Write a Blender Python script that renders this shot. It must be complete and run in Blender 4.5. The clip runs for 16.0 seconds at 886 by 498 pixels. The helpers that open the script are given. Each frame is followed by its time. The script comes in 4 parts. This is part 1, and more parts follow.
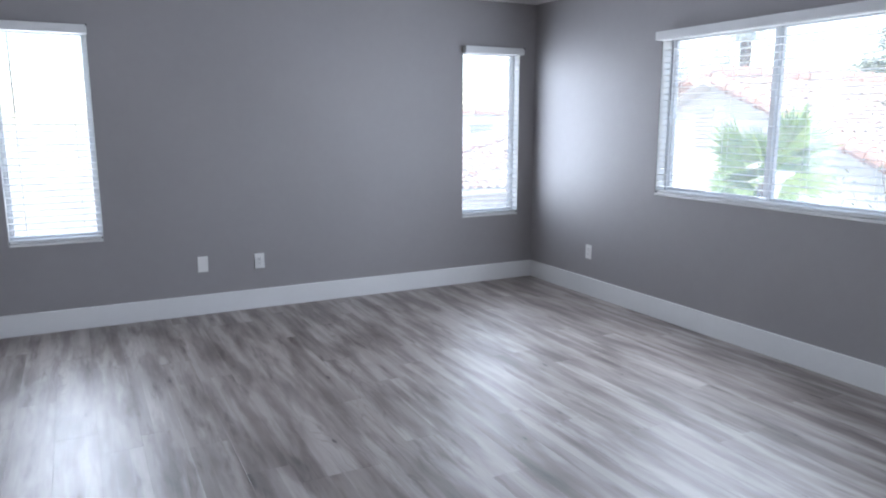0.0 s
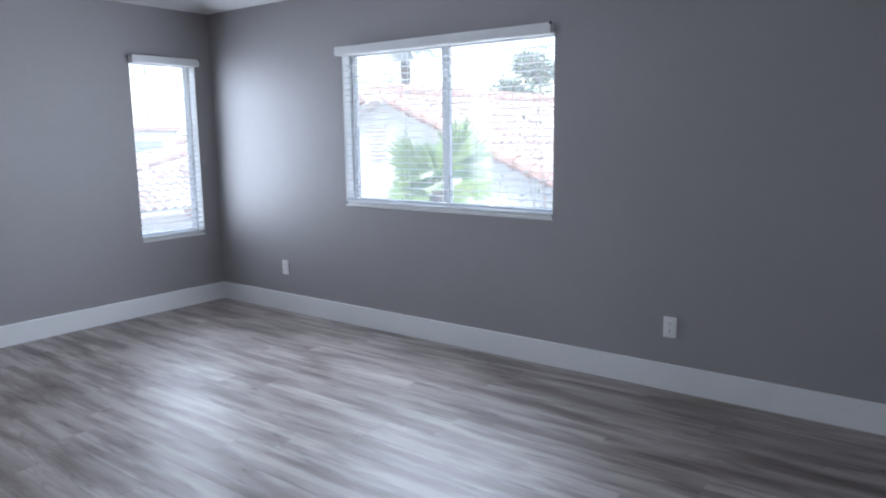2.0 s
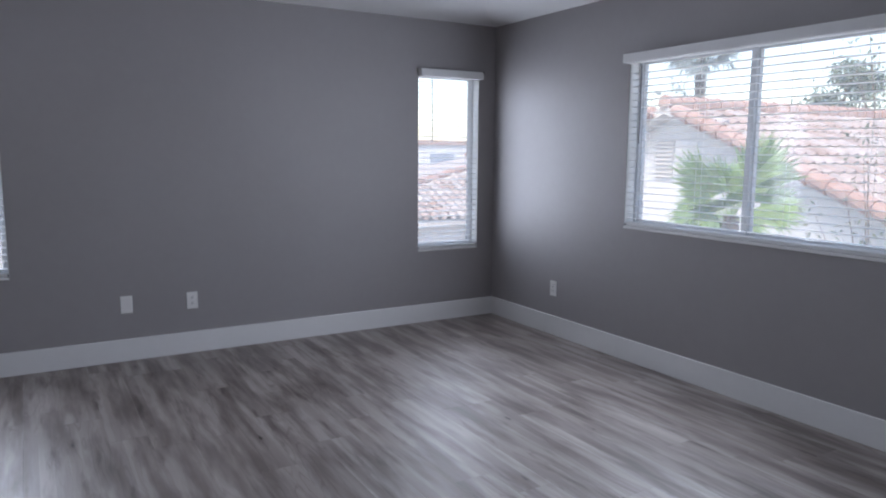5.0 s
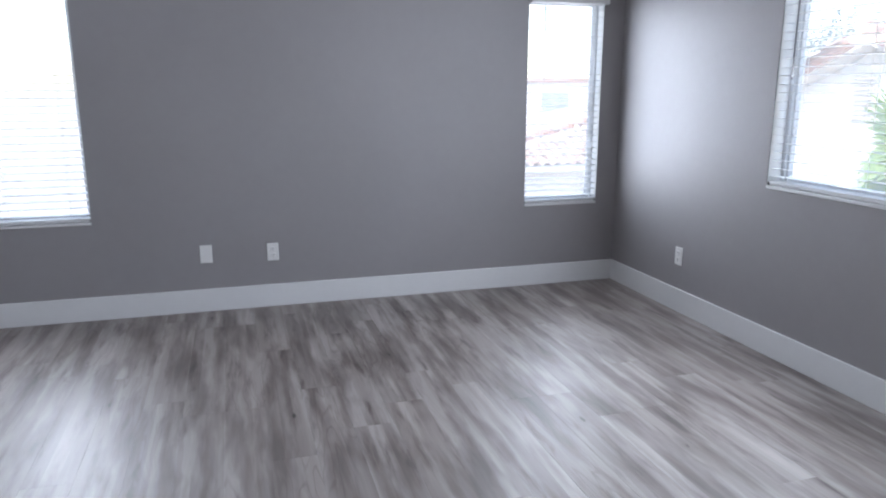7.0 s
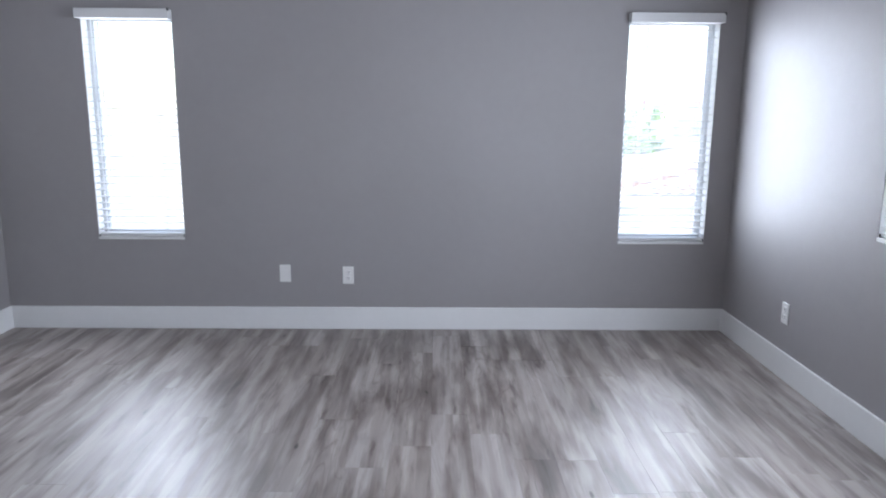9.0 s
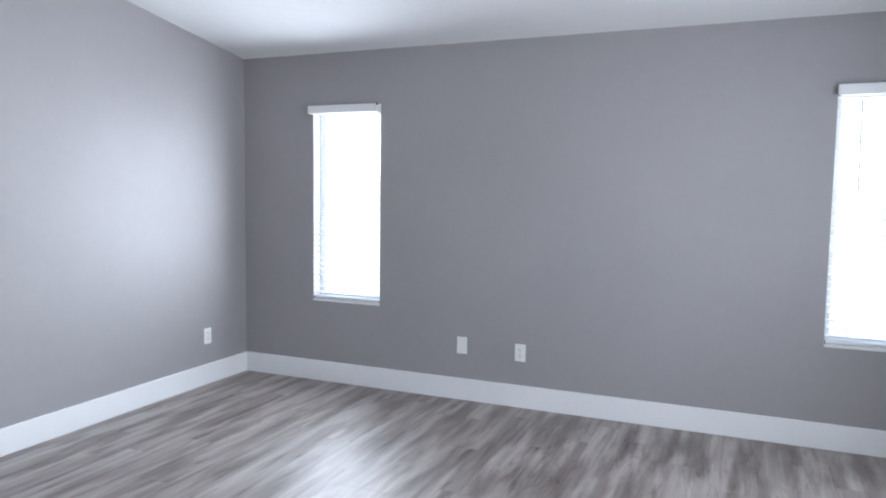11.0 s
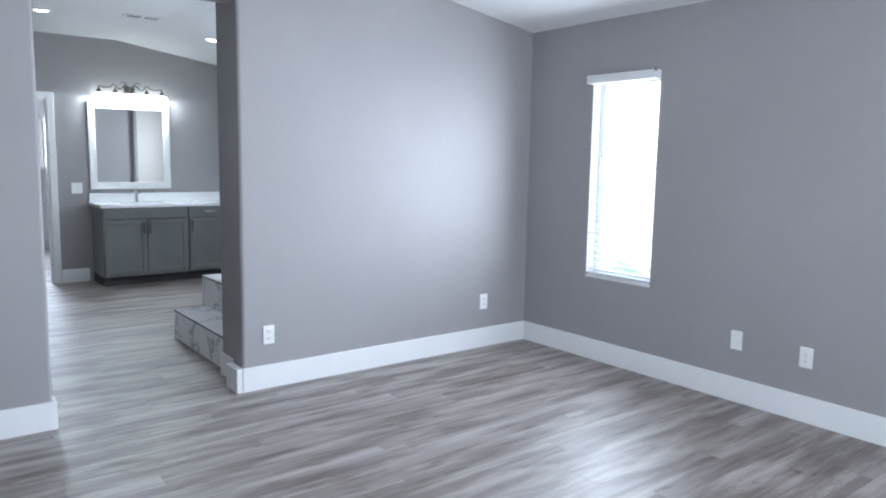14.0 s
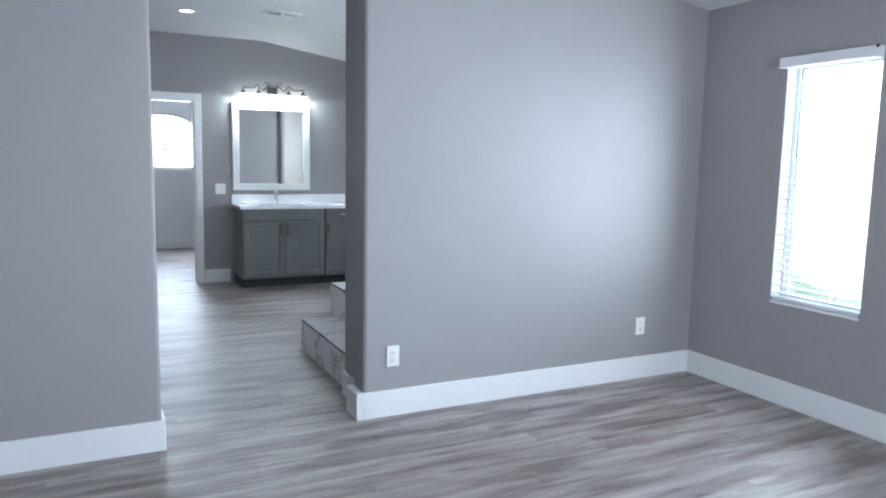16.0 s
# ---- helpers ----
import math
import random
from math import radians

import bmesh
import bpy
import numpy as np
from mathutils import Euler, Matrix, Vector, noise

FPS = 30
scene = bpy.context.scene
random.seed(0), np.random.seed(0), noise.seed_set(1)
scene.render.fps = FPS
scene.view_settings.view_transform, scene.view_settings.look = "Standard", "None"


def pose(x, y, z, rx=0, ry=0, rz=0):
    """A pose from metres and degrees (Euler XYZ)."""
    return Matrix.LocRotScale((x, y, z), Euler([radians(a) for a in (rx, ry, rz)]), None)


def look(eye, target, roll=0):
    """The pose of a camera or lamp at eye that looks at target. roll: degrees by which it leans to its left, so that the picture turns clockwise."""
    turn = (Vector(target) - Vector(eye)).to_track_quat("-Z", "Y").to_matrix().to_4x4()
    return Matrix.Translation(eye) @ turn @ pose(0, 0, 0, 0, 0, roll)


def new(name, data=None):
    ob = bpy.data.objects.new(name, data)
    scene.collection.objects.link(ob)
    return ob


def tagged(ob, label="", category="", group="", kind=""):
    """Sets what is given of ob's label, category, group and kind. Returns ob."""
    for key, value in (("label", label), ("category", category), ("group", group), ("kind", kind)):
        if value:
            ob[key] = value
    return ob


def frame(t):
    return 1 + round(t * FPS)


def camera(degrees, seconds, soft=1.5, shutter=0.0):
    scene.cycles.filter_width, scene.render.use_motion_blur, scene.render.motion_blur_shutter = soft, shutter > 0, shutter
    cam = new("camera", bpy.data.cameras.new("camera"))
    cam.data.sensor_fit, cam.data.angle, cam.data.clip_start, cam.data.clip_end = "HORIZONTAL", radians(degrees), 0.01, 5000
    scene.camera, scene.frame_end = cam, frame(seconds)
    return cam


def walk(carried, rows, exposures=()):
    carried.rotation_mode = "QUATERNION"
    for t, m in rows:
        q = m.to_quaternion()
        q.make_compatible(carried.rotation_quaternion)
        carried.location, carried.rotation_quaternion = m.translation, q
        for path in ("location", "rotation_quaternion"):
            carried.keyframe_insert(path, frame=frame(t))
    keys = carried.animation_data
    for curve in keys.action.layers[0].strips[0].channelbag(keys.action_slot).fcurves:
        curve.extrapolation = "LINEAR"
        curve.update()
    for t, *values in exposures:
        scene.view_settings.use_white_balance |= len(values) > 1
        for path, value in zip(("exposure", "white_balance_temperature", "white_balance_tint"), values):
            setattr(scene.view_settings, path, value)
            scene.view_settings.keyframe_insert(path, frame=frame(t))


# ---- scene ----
cam = camera(64.3, 16.0, soft=2.0)
PATH = [
    (0, (-0.013, -0.227, 1.439), (0.892, 1.519, 1.08), -0.0),
    (0.5, (-0.043, -0.143, 1.454), (1.118, 1.445, 1.092), -0.5),
    (1, (-0.025, -0.1, 1.432), (1.362, 1.3, 1.088), -0.4),
    (1.5, (-0.04, -0.084, 1.428), (1.481, 1.17, 1.089), -0.6),
    (2, (-0.033, -0.125, 1.422), (1.541, 1.067, 1.101), -0.7),
    (2.5, (-0.033, -0.173, 1.415), (1.557, 1.007, 1.132), -0.5),
    (3, (-0.018, -0.193, 1.426), (1.571, 0.996, 1.177), -0.5),
    (3.5, (0.037, -0.168, 1.423), (1.547, 1.12, 1.18), -0.3),
    (4, (0.12, -0.078, 1.459), (1.492, 1.355, 1.203), -0.3),
    (4.5, (0.2, -0.01, 1.42), (1.379, 1.587, 1.175), 0.1),
    (5, (0.244, 0.141, 1.411), (1.251, 1.847, 1.136), 0.4),
    (5.2, (0.267, 0.203, 1.425), (1.238, 1.926, 1.128), 0.1),
    (7.3, (1.116, 0.522, 1.417), (1.61, 2.407, 0.968), 0.1),
    (7.5, (1.205, 0.538, 1.402), (1.661, 2.432, 0.953), 0.1),
    (8, (1.4, 0.527, 1.413), (1.716, 2.45, 0.963), 0.2),
    (8.5, (1.611, 0.529, 1.44), (1.776, 2.469, 0.985), 0.3),
    (9, (1.774, 0.578, 1.456), (1.793, 2.54, 1.07), 0.4),
    (9.5, (1.913, 0.617, 1.475), (1.77, 2.59, 1.181), 0.5),
    (10, (2.106, 0.631, 1.476), (1.724, 2.584, 1.27), 0.4),
    (10.2, (2.175, 0.635, 1.451), (1.689, 2.566, 1.261), 0.6),
    (12.3, (2.987, 0.783, 1.45), (1.874, 2.432, 1.241), 0.7),
    (12.5, (3.0, 0.797, 1.443), (1.826, 2.401, 1.217), 0.9),
    (13, (3.007, 0.903, 1.447), (1.693, 2.39, 1.199), 0.9),
    (13.5, (3.007, 1.034, 1.446), (1.543, 2.373, 1.194), 0.9),
    (14, (2.987, 1.164, 1.441), (1.419, 2.38, 1.192), 1.0),
    (14.5, (2.942, 1.288, 1.445), (1.299, 2.4, 1.192), 1.0),
    (15, (2.872, 1.374, 1.43), (1.161, 2.378, 1.178), 1.0),
    (15.5, (2.681, 1.443, 1.431), (0.945, 2.405, 1.182), 1.1),
    (16, (2.465, 1.497, 1.425), (0.686, 2.376, 1.177), 1.1),
]
walk(cam, [(t, look(eye, target, roll)) for t, eye, target, roll in PATH],
     [(0.0, 2.96, 6600, 10), (1.0, 2.93, 6550, 10), (2.0, 2.83, 6430, 10), (3.0, 2.8, 6380, 10), (4.0, 2.61, 6600, 13), (5.0, 2.22, 6700, 14), (7.3, 2.98, 6750, 11),
      (9.0, 3.12, 6750, 11), (10.0, 3.25, 6800, 10), (12.5, 3.58, 6650, 8), (16.0, 3.43, 6420, 6)])
SKY, LAMP_N, LAMP_E, LAMP_GLOW, FLOOR_ROUGH = 0.088, 3.0, 8.0, 0.8, 0.41

# ---- world, sun ----
SUN_EL, SUN_AZ = radians(50), radians(235)
world = bpy.data.worlds.new("sky")
scene.world = world
world.use_nodes = True
wn = world.node_tree
for n in list(wn.nodes):
    wn.nodes.remove(n)
w_out = wn.nodes.new("ShaderNodeOutputWorld")
w_bg = wn.nodes.new("ShaderNodeBackground")
w_sky = wn.nodes.new("ShaderNodeTexSky")
w_sky.sky_type = 'NISHITA'
w_sky.sun_disc = False
w_sky.sun_elevation, w_sky.sun_rotation = SUN_EL, SUN_AZ
w_sky.air_density, w_sky.dust_density, w_sky.ozone_density = 1.0, 1.3, 1.0
w_bg.inputs["Strength"].default_value = SKY
wn.links.new(w_sky.outputs[0], w_bg.inputs["Color"])
wn.links.new(w_bg.outputs[0], w_out.inputs["Surface"])

sun = new("sun", bpy.data.lights.new("sun", "SUN"))
sun.data.energy, sun.data.angle, sun.data.color = 0.85, radians(30), (1.0, 0.96, 0.9)
sdir = Vector((math.sin(SUN_AZ) * math.cos(SUN_EL), math.cos(SUN_AZ) * math.cos(SUN_EL), math.sin(SUN_EL)))
sun.matrix_world = look(sdir * 50, (0, 0, 0))


def sky_lamp(x, y, z, w, h, facing, watts, spread=180):
    """The sky's light in a window's opening."""
    ob = new("window_light", bpy.data.lights.new("window_light", "AREA"))
    ob.data.shape, ob.data.size, ob.data.size_y = 'RECTANGLE', w, h
    ob.data.energy, ob.data.color, ob.data.spread = watts, (0.71, 0.815, 1.0), radians(spread)
    ob.matrix_world = look((x, y, z), (x + facing[0], y + facing[1], z + facing[2]))


for wx, share, wide in ((-0.166, 0.85, 1.4), (3.263, 0.86, 0.78)):
    sky_lamp(wx, 5.248, 1.325, 0.53, 1.34, (0, -1, 0), 0.2 * share * LAMP_N)
    # light that passes the open slats level, and what the slats scatter
    sky_lamp(wx, 5.172, 1.34, 0.53, 1.24, (0, -1, 0), 0.45 * share * LAMP_N, 95)
    sky_lamp(wx, 5.170, 1.38, 0.53, 1.16, (0, -1, 0), 0.72 * wide * LAMP_N, 160)
sky_lamp(3.791, 2.748, 1.47, 1.66, 1.04, (-1, 0, 0), 0.11 * LAMP_E)
for k in range(4):
    sky_lamp(3.69, 2.1255 + 0.415 * k, 1.45, 0.415, 1.0, (-1, 0.1, -0.04), 0.25 * LAMP_E, 164)
sky_lamp(-9.05, 2.47, 1.6, 0.85, 0.7, (1, 0, 0.1), 5.5)
sky_lamp(-2.90, 5.215, 1.62, 0.84, 0.72, (0, -1, -0.1), 4.4)


def bulb(x, y, z, watts, radius):
    ob = new("lamp_bulb", bpy.data.lights.new("lamp_bulb", "POINT"))
    ob.data.energy, ob.data.color, ob.data.shadow_soft_size = watts, (0.72, 0.86, 1.0), radius
    ob.location = (x, y, z)


for k in range(5):
    bulb(-5.71, 3.015 + k * 0.17, 2.046, 0.6, 0.02)


def downlight(x, y, z, watts):
    ob = new("downlight", bpy.data.lights.new("downlight", "AREA"))
    ob.data.shape, ob.data.size = 'DISK', 0.12
    ob.data.energy, ob.data.color = watts, (0.73, 0.86, 1.0)
    ob.location = (x, y, z)


downlight(-4.48, 2.30, 2.715, 0.2)
downlight(-4.44, 3.85, 2.62, 0.22)


# ---- materials ----
class Nodes:
    """A small builder for node materials."""

    def __init__(self, name):
        self.mat = bpy.data.materials.new(name)
        self.mat.use_nodes = True
        self.t = self.mat.node_tree
        self.b = self.t.nodes["Principled BSDF"]

    def add(self, kind, **sets):
        n = self.t.nodes.new("ShaderNode" + kind)
        for k, v in sets.items():
            n.inputs[k.replace("_", " ")].default_value = v
        return n

    def link(self, a, b):
        self.t.links.new(a, b)

    def noise(self, vec, scale, detail=4.0, rough=0.55):
        n = self.add("TexNoise", Scale=scale, Detail=detail, Roughness=rough)
        if vec is not None:
            self.link(vec, n.inputs["Vector"])
        return n.outputs["Fac"]

    def ramp(self, fac, stops):
        n = self.add("ValToRGB")
        el = n.color_ramp.elements
        while len(el) < len(stops):
            el.new(0.5)
        for e, (p, c) in zip(el, stops):
            e.position, e.color = p, (*c, 1)
        self.link(fac, n.inputs["Fac"])
        return n.outputs["Color"]

    def mix(self, fac, a, b, mode="MIX"):
        n = self.add("MixRGB")
        n.blend_type = mode
        for socket, v in zip((n.inputs["Fac"], n.inputs["Color1"], n.inputs["Color2"]), (fac, a, b)):
            if isinstance(v, (int, float)):
                socket.default_value = v
            elif isinstance(v, tuple):
                socket.default_value = (*v, 1)
            else:
                self.link(v, socket)
        return n.outputs["Color"]

    def mathop(self, op, a, b):
        n = self.add("Math")
        n.operation = op
        for socket, v in zip(n.inputs, (a, b)):
            if isinstance(v, (int, float)):
                socket.default_value = v
            else:
                self.link(v, socket)
        return n.outputs[0]

    def stretch(self, vec, sx, sy, sz):
        n = self.add("Mapping")
        n.inputs["Scale"].default_value = (sx, sy, sz)
        self.link(vec, n.inputs["Vector"])
        return n.outputs[0]

    def position(self):
        return self.add("NewGeometry").outputs["Position"]

    def bump(self, height, strength, distance):
        n = self.add("Bump", Strength=strength, Distance=distance)
        self.link(height, n.inputs["Height"])
        self.link(n.outputs[0], self.b.inputs["Normal"])

    def done(self, color=None, rough=0.5, metal=0.0, spec=None):
        if isinstance(color, tuple):
            self.b.inputs["Base Color"].default_value = (*color, 1)
        elif color is not None:
            self.link(color, self.b.inputs["Base Color"])
        if isinstance(rough, (int, float)):
            self.b.inputs["Roughness"].default_value = rough
        else:
            self.link(rough, self.b.inputs["Roughness"])
        self.b.inputs["Metallic"].default_value = metal
        if spec is not None:
            self.b.inputs["Specular IOR Level"].default_value = spec
        return self.mat


def mottled(name, a, b, scale=3.0, rough=0.6, bump=0.0, bump_scale=200.0, bump_dist=0.001, metal=0.0, spec=None):
    """Two near tones in broad cloudy variation, with fine relief."""
    n = Nodes(name)
    p = n.position()
    broad = n.noise(p, scale, 3)
    fine = n.noise(p, scale * 17, 2)
    f = n.mathop('ADD', n.mathop('MULTIPLY', broad, 0.75), n.mathop('MULTIPLY', fine, 0.25))
    col = n.ramp(f, [(0.35, a), (0.65, b)])
    if bump:
        n.bump(n.noise(p, bump_scale, 3), bump, bump_dist)
    return n.done(col, rough, metal, spec)


def wood_floor(name, per_island):
    """Grey-brown vinyl planks: pale strips, smoky dark heartwood, swirling figure and knots, each plank its own."""
    n = Nodes(name)
    p = n.position()
    if per_island:
        rnd = n.add("NewGeometry").outputs["Random Per Island"]
    else:
        rnd = n.add("ObjectInfo").outputs["Random"]
    off = n.add("CombineXYZ")
    for i, k in enumerate((37.0, 91.0, 13.0)):
        n.link(n.mathop('MULTIPLY', rnd, k), off.inputs[i])
    add = n.add("VectorMath")
    add.operation = 'ADD'
    n.link(p, add.inputs[0])
    n.link(off.outputs[0], add.inputs[1])
    v = add.outputs[0]

    def warped(scale, amount, v=v):
        wob = n.add("TexNoise", Scale=scale, Detail=3.0)
        n.link(v, wob.inputs["Vector"])
        w = n.add("MixRGB", Fac=amount)
        w.blend_type = 'ADD'
        n.link(v, w.inputs["Color1"])
        n.link(wob.outputs["Color"], w.inputs["Color2"])
        return w.outputs[0]

    v2 = warped(2.6, 0.05)
    strip = n.noise(n.stretch(v2, 21, 0.4, 1), 1.0, 1, 0.4)
    smoke = n.noise(n.stretch(warped(3.5, 0.05, p), 9.5, 1.35, 1), 1.0, 3, 0.5)
    core = n.noise(n.stretch(warped(6.0, 0.03), 17, 2.1, 1), 1.0, 4, 0.55)
    streak = n.noise(n.stretch(v2, 44, 3.2, 1), 1.0, 3, 0.6)
    grain = n.noise(n.stretch(v, 170, 6, 1), 1.0, 3, 0.6)
    base = n.ramp(strip, [(0.36, (0.43, 0.392, 0.372)), (0.48, (0.475, 0.441, 0.423)), (0.50, (0.52, 0.489, 0.473)), (0.64, (0.56, 0.533, 0.519))])
    shade = n.ramp(smoke, [(0.34, (0.22, 0.17, 0.152)), (0.44, (0.54, 0.49, 0.47)), (0.55, (1, 1, 1))])
    col = n.mix(0.72, base, shade, 'MULTIPLY')
    heart = n.ramp(core, [(0.30, (0.30, 0.25, 0.23)), (0.39, (0.78, 0.75, 0.735)), (0.47, (1, 1, 1))])
    col = n.mix(0.75, col, heart, 'MULTIPLY')
    # three printed boards to a plank, each with a tone that drifts along it
    sep, sev = n.add("SeparateXYZ"), n.add("SeparateXYZ")
    n.link(p, sep.inputs[0])
    n.link(v, sev.inputs[0])
    board = n.add("CombineXYZ")
    n.link(n.mathop('MULTIPLY', n.mathop('SNAP', n.mathop('SUBTRACT', sep.outputs[0], 3.713), 0.178 / 3), 31.0), board.inputs[0])
    n.link(n.mathop('MULTIPLY', sev.outputs[1], 0.9), board.inputs[1])
    boards = n.ramp(n.noise(board.outputs[0], 1.0, 1), [(0.33, (0.66, 0.63, 0.615)), (0.48, (0.93, 0.925, 0.92)), (0.66, (1.08, 1.08, 1.08))])
    col = n.mix(0.85, col, boards, 'MULTIPLY')
    lines = n.ramp(streak, [(0.32, (0.80, 0.78, 0.765)), (0.48, (0.98, 0.98, 0.98)), (0.65, (1.04, 1.04, 1.04))])
    col = n.mix(0.4, col, lines, 'MULTIPLY')
    fine = n.ramp(grain, [(0.3, (0.88, 0.87, 0.865)), (0.6, (1.04, 1.04, 1.04))])
    col = n.mix(0.5, col, fine, 'MULTIPLY')
    # cathedral figure: thin contour lines of a stretched field
    field = n.noise(n.stretch(v2, 6.0, 0.8, 1), 1.0, 2, 0.5)
    wave = n.mathop('SINE', n.mathop('MULTIPLY', field, 105.0), 0.0)
    figure = n.ramp(wave, [(0.0, (1, 1, 1)), (0.7, (1, 1, 1)), (1.0, (0.76, 0.73, 0.71))])
    where = n.ramp(n.noise(n.stretch(v, 4.5, 0.9, 1), 1.0, 2), [(0.48, (0, 0, 0)), (0.62, (1, 1, 1))])
    col = n.mix(n.mathop('MULTIPLY', where, 0.9), col, figure, 'MULTIPLY')
    vor = n.add("TexVoronoi", Scale=1.0)
    n.link(n.stretch(v2, 6.0, 1.9, 1), vor.inputs["Vector"])
    ragged = n.mathop('ADD', vor.outputs["Distance"], n.mathop('MULTIPLY', n.noise(n.stretch(v, 60, 22, 1), 1.0, 2), 0.13))
    halo = n.ramp(ragged, [(0.09, (0.50, 0.45, 0.43)), (0.28, (1, 1, 1))])
    col = n.mix(0.6, col, halo, 'MULTIPLY')
    knot = n.ramp(ragged, [(0.085, (0.10, 0.08, 0.072)), (0.12, (1, 1, 1))])
    col = n.mix(0.85, col, knot, 'MULTIPLY')
    tone = n.ramp(rnd, [(0.0, (0.62, 0.577, 0.55)), (0.45, (0.68, 0.641, 0.619)), (1.0, (0.735, 0.703, 0.686))])
    col = n.mix(1.0, col, tone, 'MULTIPLY')
    n.bump(grain, 0.12, 0.0006)
    r = n.mathop('ADD', n.mathop('MULTIPLY', streak, 0.14), FLOOR_ROUGH)
    n.b.inputs["Coat Weight"].default_value = 0.22
    n.b.inputs["Coat Roughness"].default_value = 0.5
    return n.done(col, r, 0.0, 0.9)


def glass(name):
    """Clear window glass, thin; an added milky film imitates the bright haze veiling the view."""
    n = Nodes(name)
    tr = n.add("BsdfTransparent")
    gl = n.add("BsdfGlossy", Roughness=0.0)
    lw = n.add("LayerWeight", Blend=0.5)
    fr = n.mathop('MULTIPLY', n.mathop('POWER', lw.outputs["Facing"], 5.0), 0.5)
    mixs = n.add("MixShader")
    n.link(n.mathop('ADD', fr, 0.03), mixs.inputs[0])
    n.link(tr.outputs[0], mixs.inputs[1])
    n.link(gl.outputs[0], mixs.inputs[2])
    veil = n.add("BsdfTranslucent", Color=(0.9, 0.9, 0.9, 1))
    film = n.add("MixShader")
    patchy = n.mathop('MULTIPLY', n.noise(n.position(), 9, 4), 0.12)
    n.link(n.mathop('ADD', patchy, 0.10), film.inputs[0])
    n.link(mixs.outputs[0], film.inputs[1])
    n.link(veil.outputs[0], film.inputs[2])
    n.link(film.outputs[0], n.t.nodes["Material Output"].inputs["Surface"])
    return n.mat


def glow(name, color, strength):
    n = Nodes(name)
    n.b.inputs["Emission Color"].default_value = (*color, 1)
    n.b.inputs["Emission Strength"].default_value = strength
    return n.done((0.9, 0.9, 0.9), 0.3)


def marble(name):
    n = Nodes(name)
    p = n.position()
    warp = n.noise(p, 2.2, 5, 0.6)
    cx = n.add("CombineXYZ")
    for i in range(3):
        n.link(n.mathop('MULTIPLY', warp, 1.3), cx.inputs[i])
    ad = n.add("VectorMath")
    ad.operation = 'ADD'
    n.link(p, ad.inputs[0])
    n.link(cx.outputs[0], ad.inputs[1])
    wave = n.add("TexWave", Scale=1.1, Distortion=5.0, Detail=3.0)
    n.link(n.stretch(ad.outputs[0], 1, 1.4, 1.1), wave.inputs["Vector"])
    vein = n.ramp(wave.outputs["Fac"], [(0.0, (0.52, 0.53, 0.55)), (0.05, (0.80, 0.805, 0.81)), (0.13, (0.90, 0.90, 0.90))])
    soft = n.ramp(n.noise(p, 1.6, 4), [(0.35, (0.92, 0.925, 0.93)), (0.65, (1, 1, 1))])
    return n.done(n.mix(0.9, vein, soft, 'MULTIPLY'), 0.12)


M_WALL = mottled("grey_wall_paint", (0.315, 0.298, 0.298), (0.338, 0.321, 0.321), 1.1, 0.55, 0.35, 120, 0.0012)
# paint whitened to make up for light missing from the inner room
M_WHITENED = mottled("whitened_wall_paint", (0.76, 0.77, 0.78), (0.80, 0.81, 0.82), 1.1, 0.6, 0.3, 120, 0.0012)
M_CEIL = mottled("white_ceiling_paint", (0.78, 0.775, 0.77), (0.83, 0.825, 0.82), 1.0, 0.8, 0.3, 90, 0.0015)
M_TRIM = mottled("white_trim_paint", (0.78, 0.78, 0.77), (0.82, 0.82, 0.81), 2.0, 0.33, 0.08, 60, 0.0006)
M_FLOOR = wood_floor("grey_vinyl_plank", False)
M_FLOOR_J = wood_floor("grey_vinyl_plank_joined", True)
M_UNDER = mottled("plank_joint", (0.05, 0.042, 0.038), (0.065, 0.055, 0.05), 4, 0.9)
M_VINYL = mottled("white_vinyl", (0.76, 0.77, 0.78), (0.80, 0.81, 0.82), 3, 0.35)
M_SLAT = mottled("off_white_blind_slat", (0.70, 0.70, 0.69), (0.75, 0.75, 0.74), 6, 0.4)
M_CORD = mottled("white_cord", (0.7, 0.7, 0.69), (0.76, 0.76, 0.75), 30, 0.8)
M_WAND = mottled("smoky_plastic_wand", (0.22, 0.22, 0.23), (0.28, 0.28, 0.29), 9, 0.25)
M_PLATE = mottled("white_plate_plastic", (0.80, 0.79, 0.77), (0.83, 0.82, 0.80), 9, 0.3)
M_SLOT = mottled("dark_slot", (0.02, 0.02, 0.02), (0.03, 0.03, 0.03), 9, 0.6)
M_METAL = mottled("brushed_nickel", (0.55, 0.54, 0.52), (0.62, 0.61, 0.59), 20, 0.3, metal=1.0)
M_CHROME = mottled("chrome", (0.78, 0.78, 0.79), (0.82, 0.82, 0.83), 9, 0.08, metal=1.0)
M_DARKMETAL = mottled("dark_bronze_metal", (0.10, 0.09, 0.085), (0.14, 0.13, 0.12), 15, 0.35, metal=0.9)
M_CAB = mottled("grey_cabinet_paint", (0.155, 0.160, 0.157), (0.178, 0.183, 0.178), 3, 0.38, 0.05, 140, 0.0005)
M_KICK = mottled("dark_toe_kick", (0.028, 0.028, 0.028), (0.04, 0.04, 0.04), 5, 0.6)
M_QUARTZ = mottled("white_quartz", (0.78, 0.79, 0.80), (0.86, 0.86, 0.86), 5, 0.15)
M_MARBLE = marble("white_marble_tile")
M_GROUT = mottled("dark_tile_edge", (0.06, 0.06, 0.062), (0.09, 0.09, 0.09), 30, 0.5)
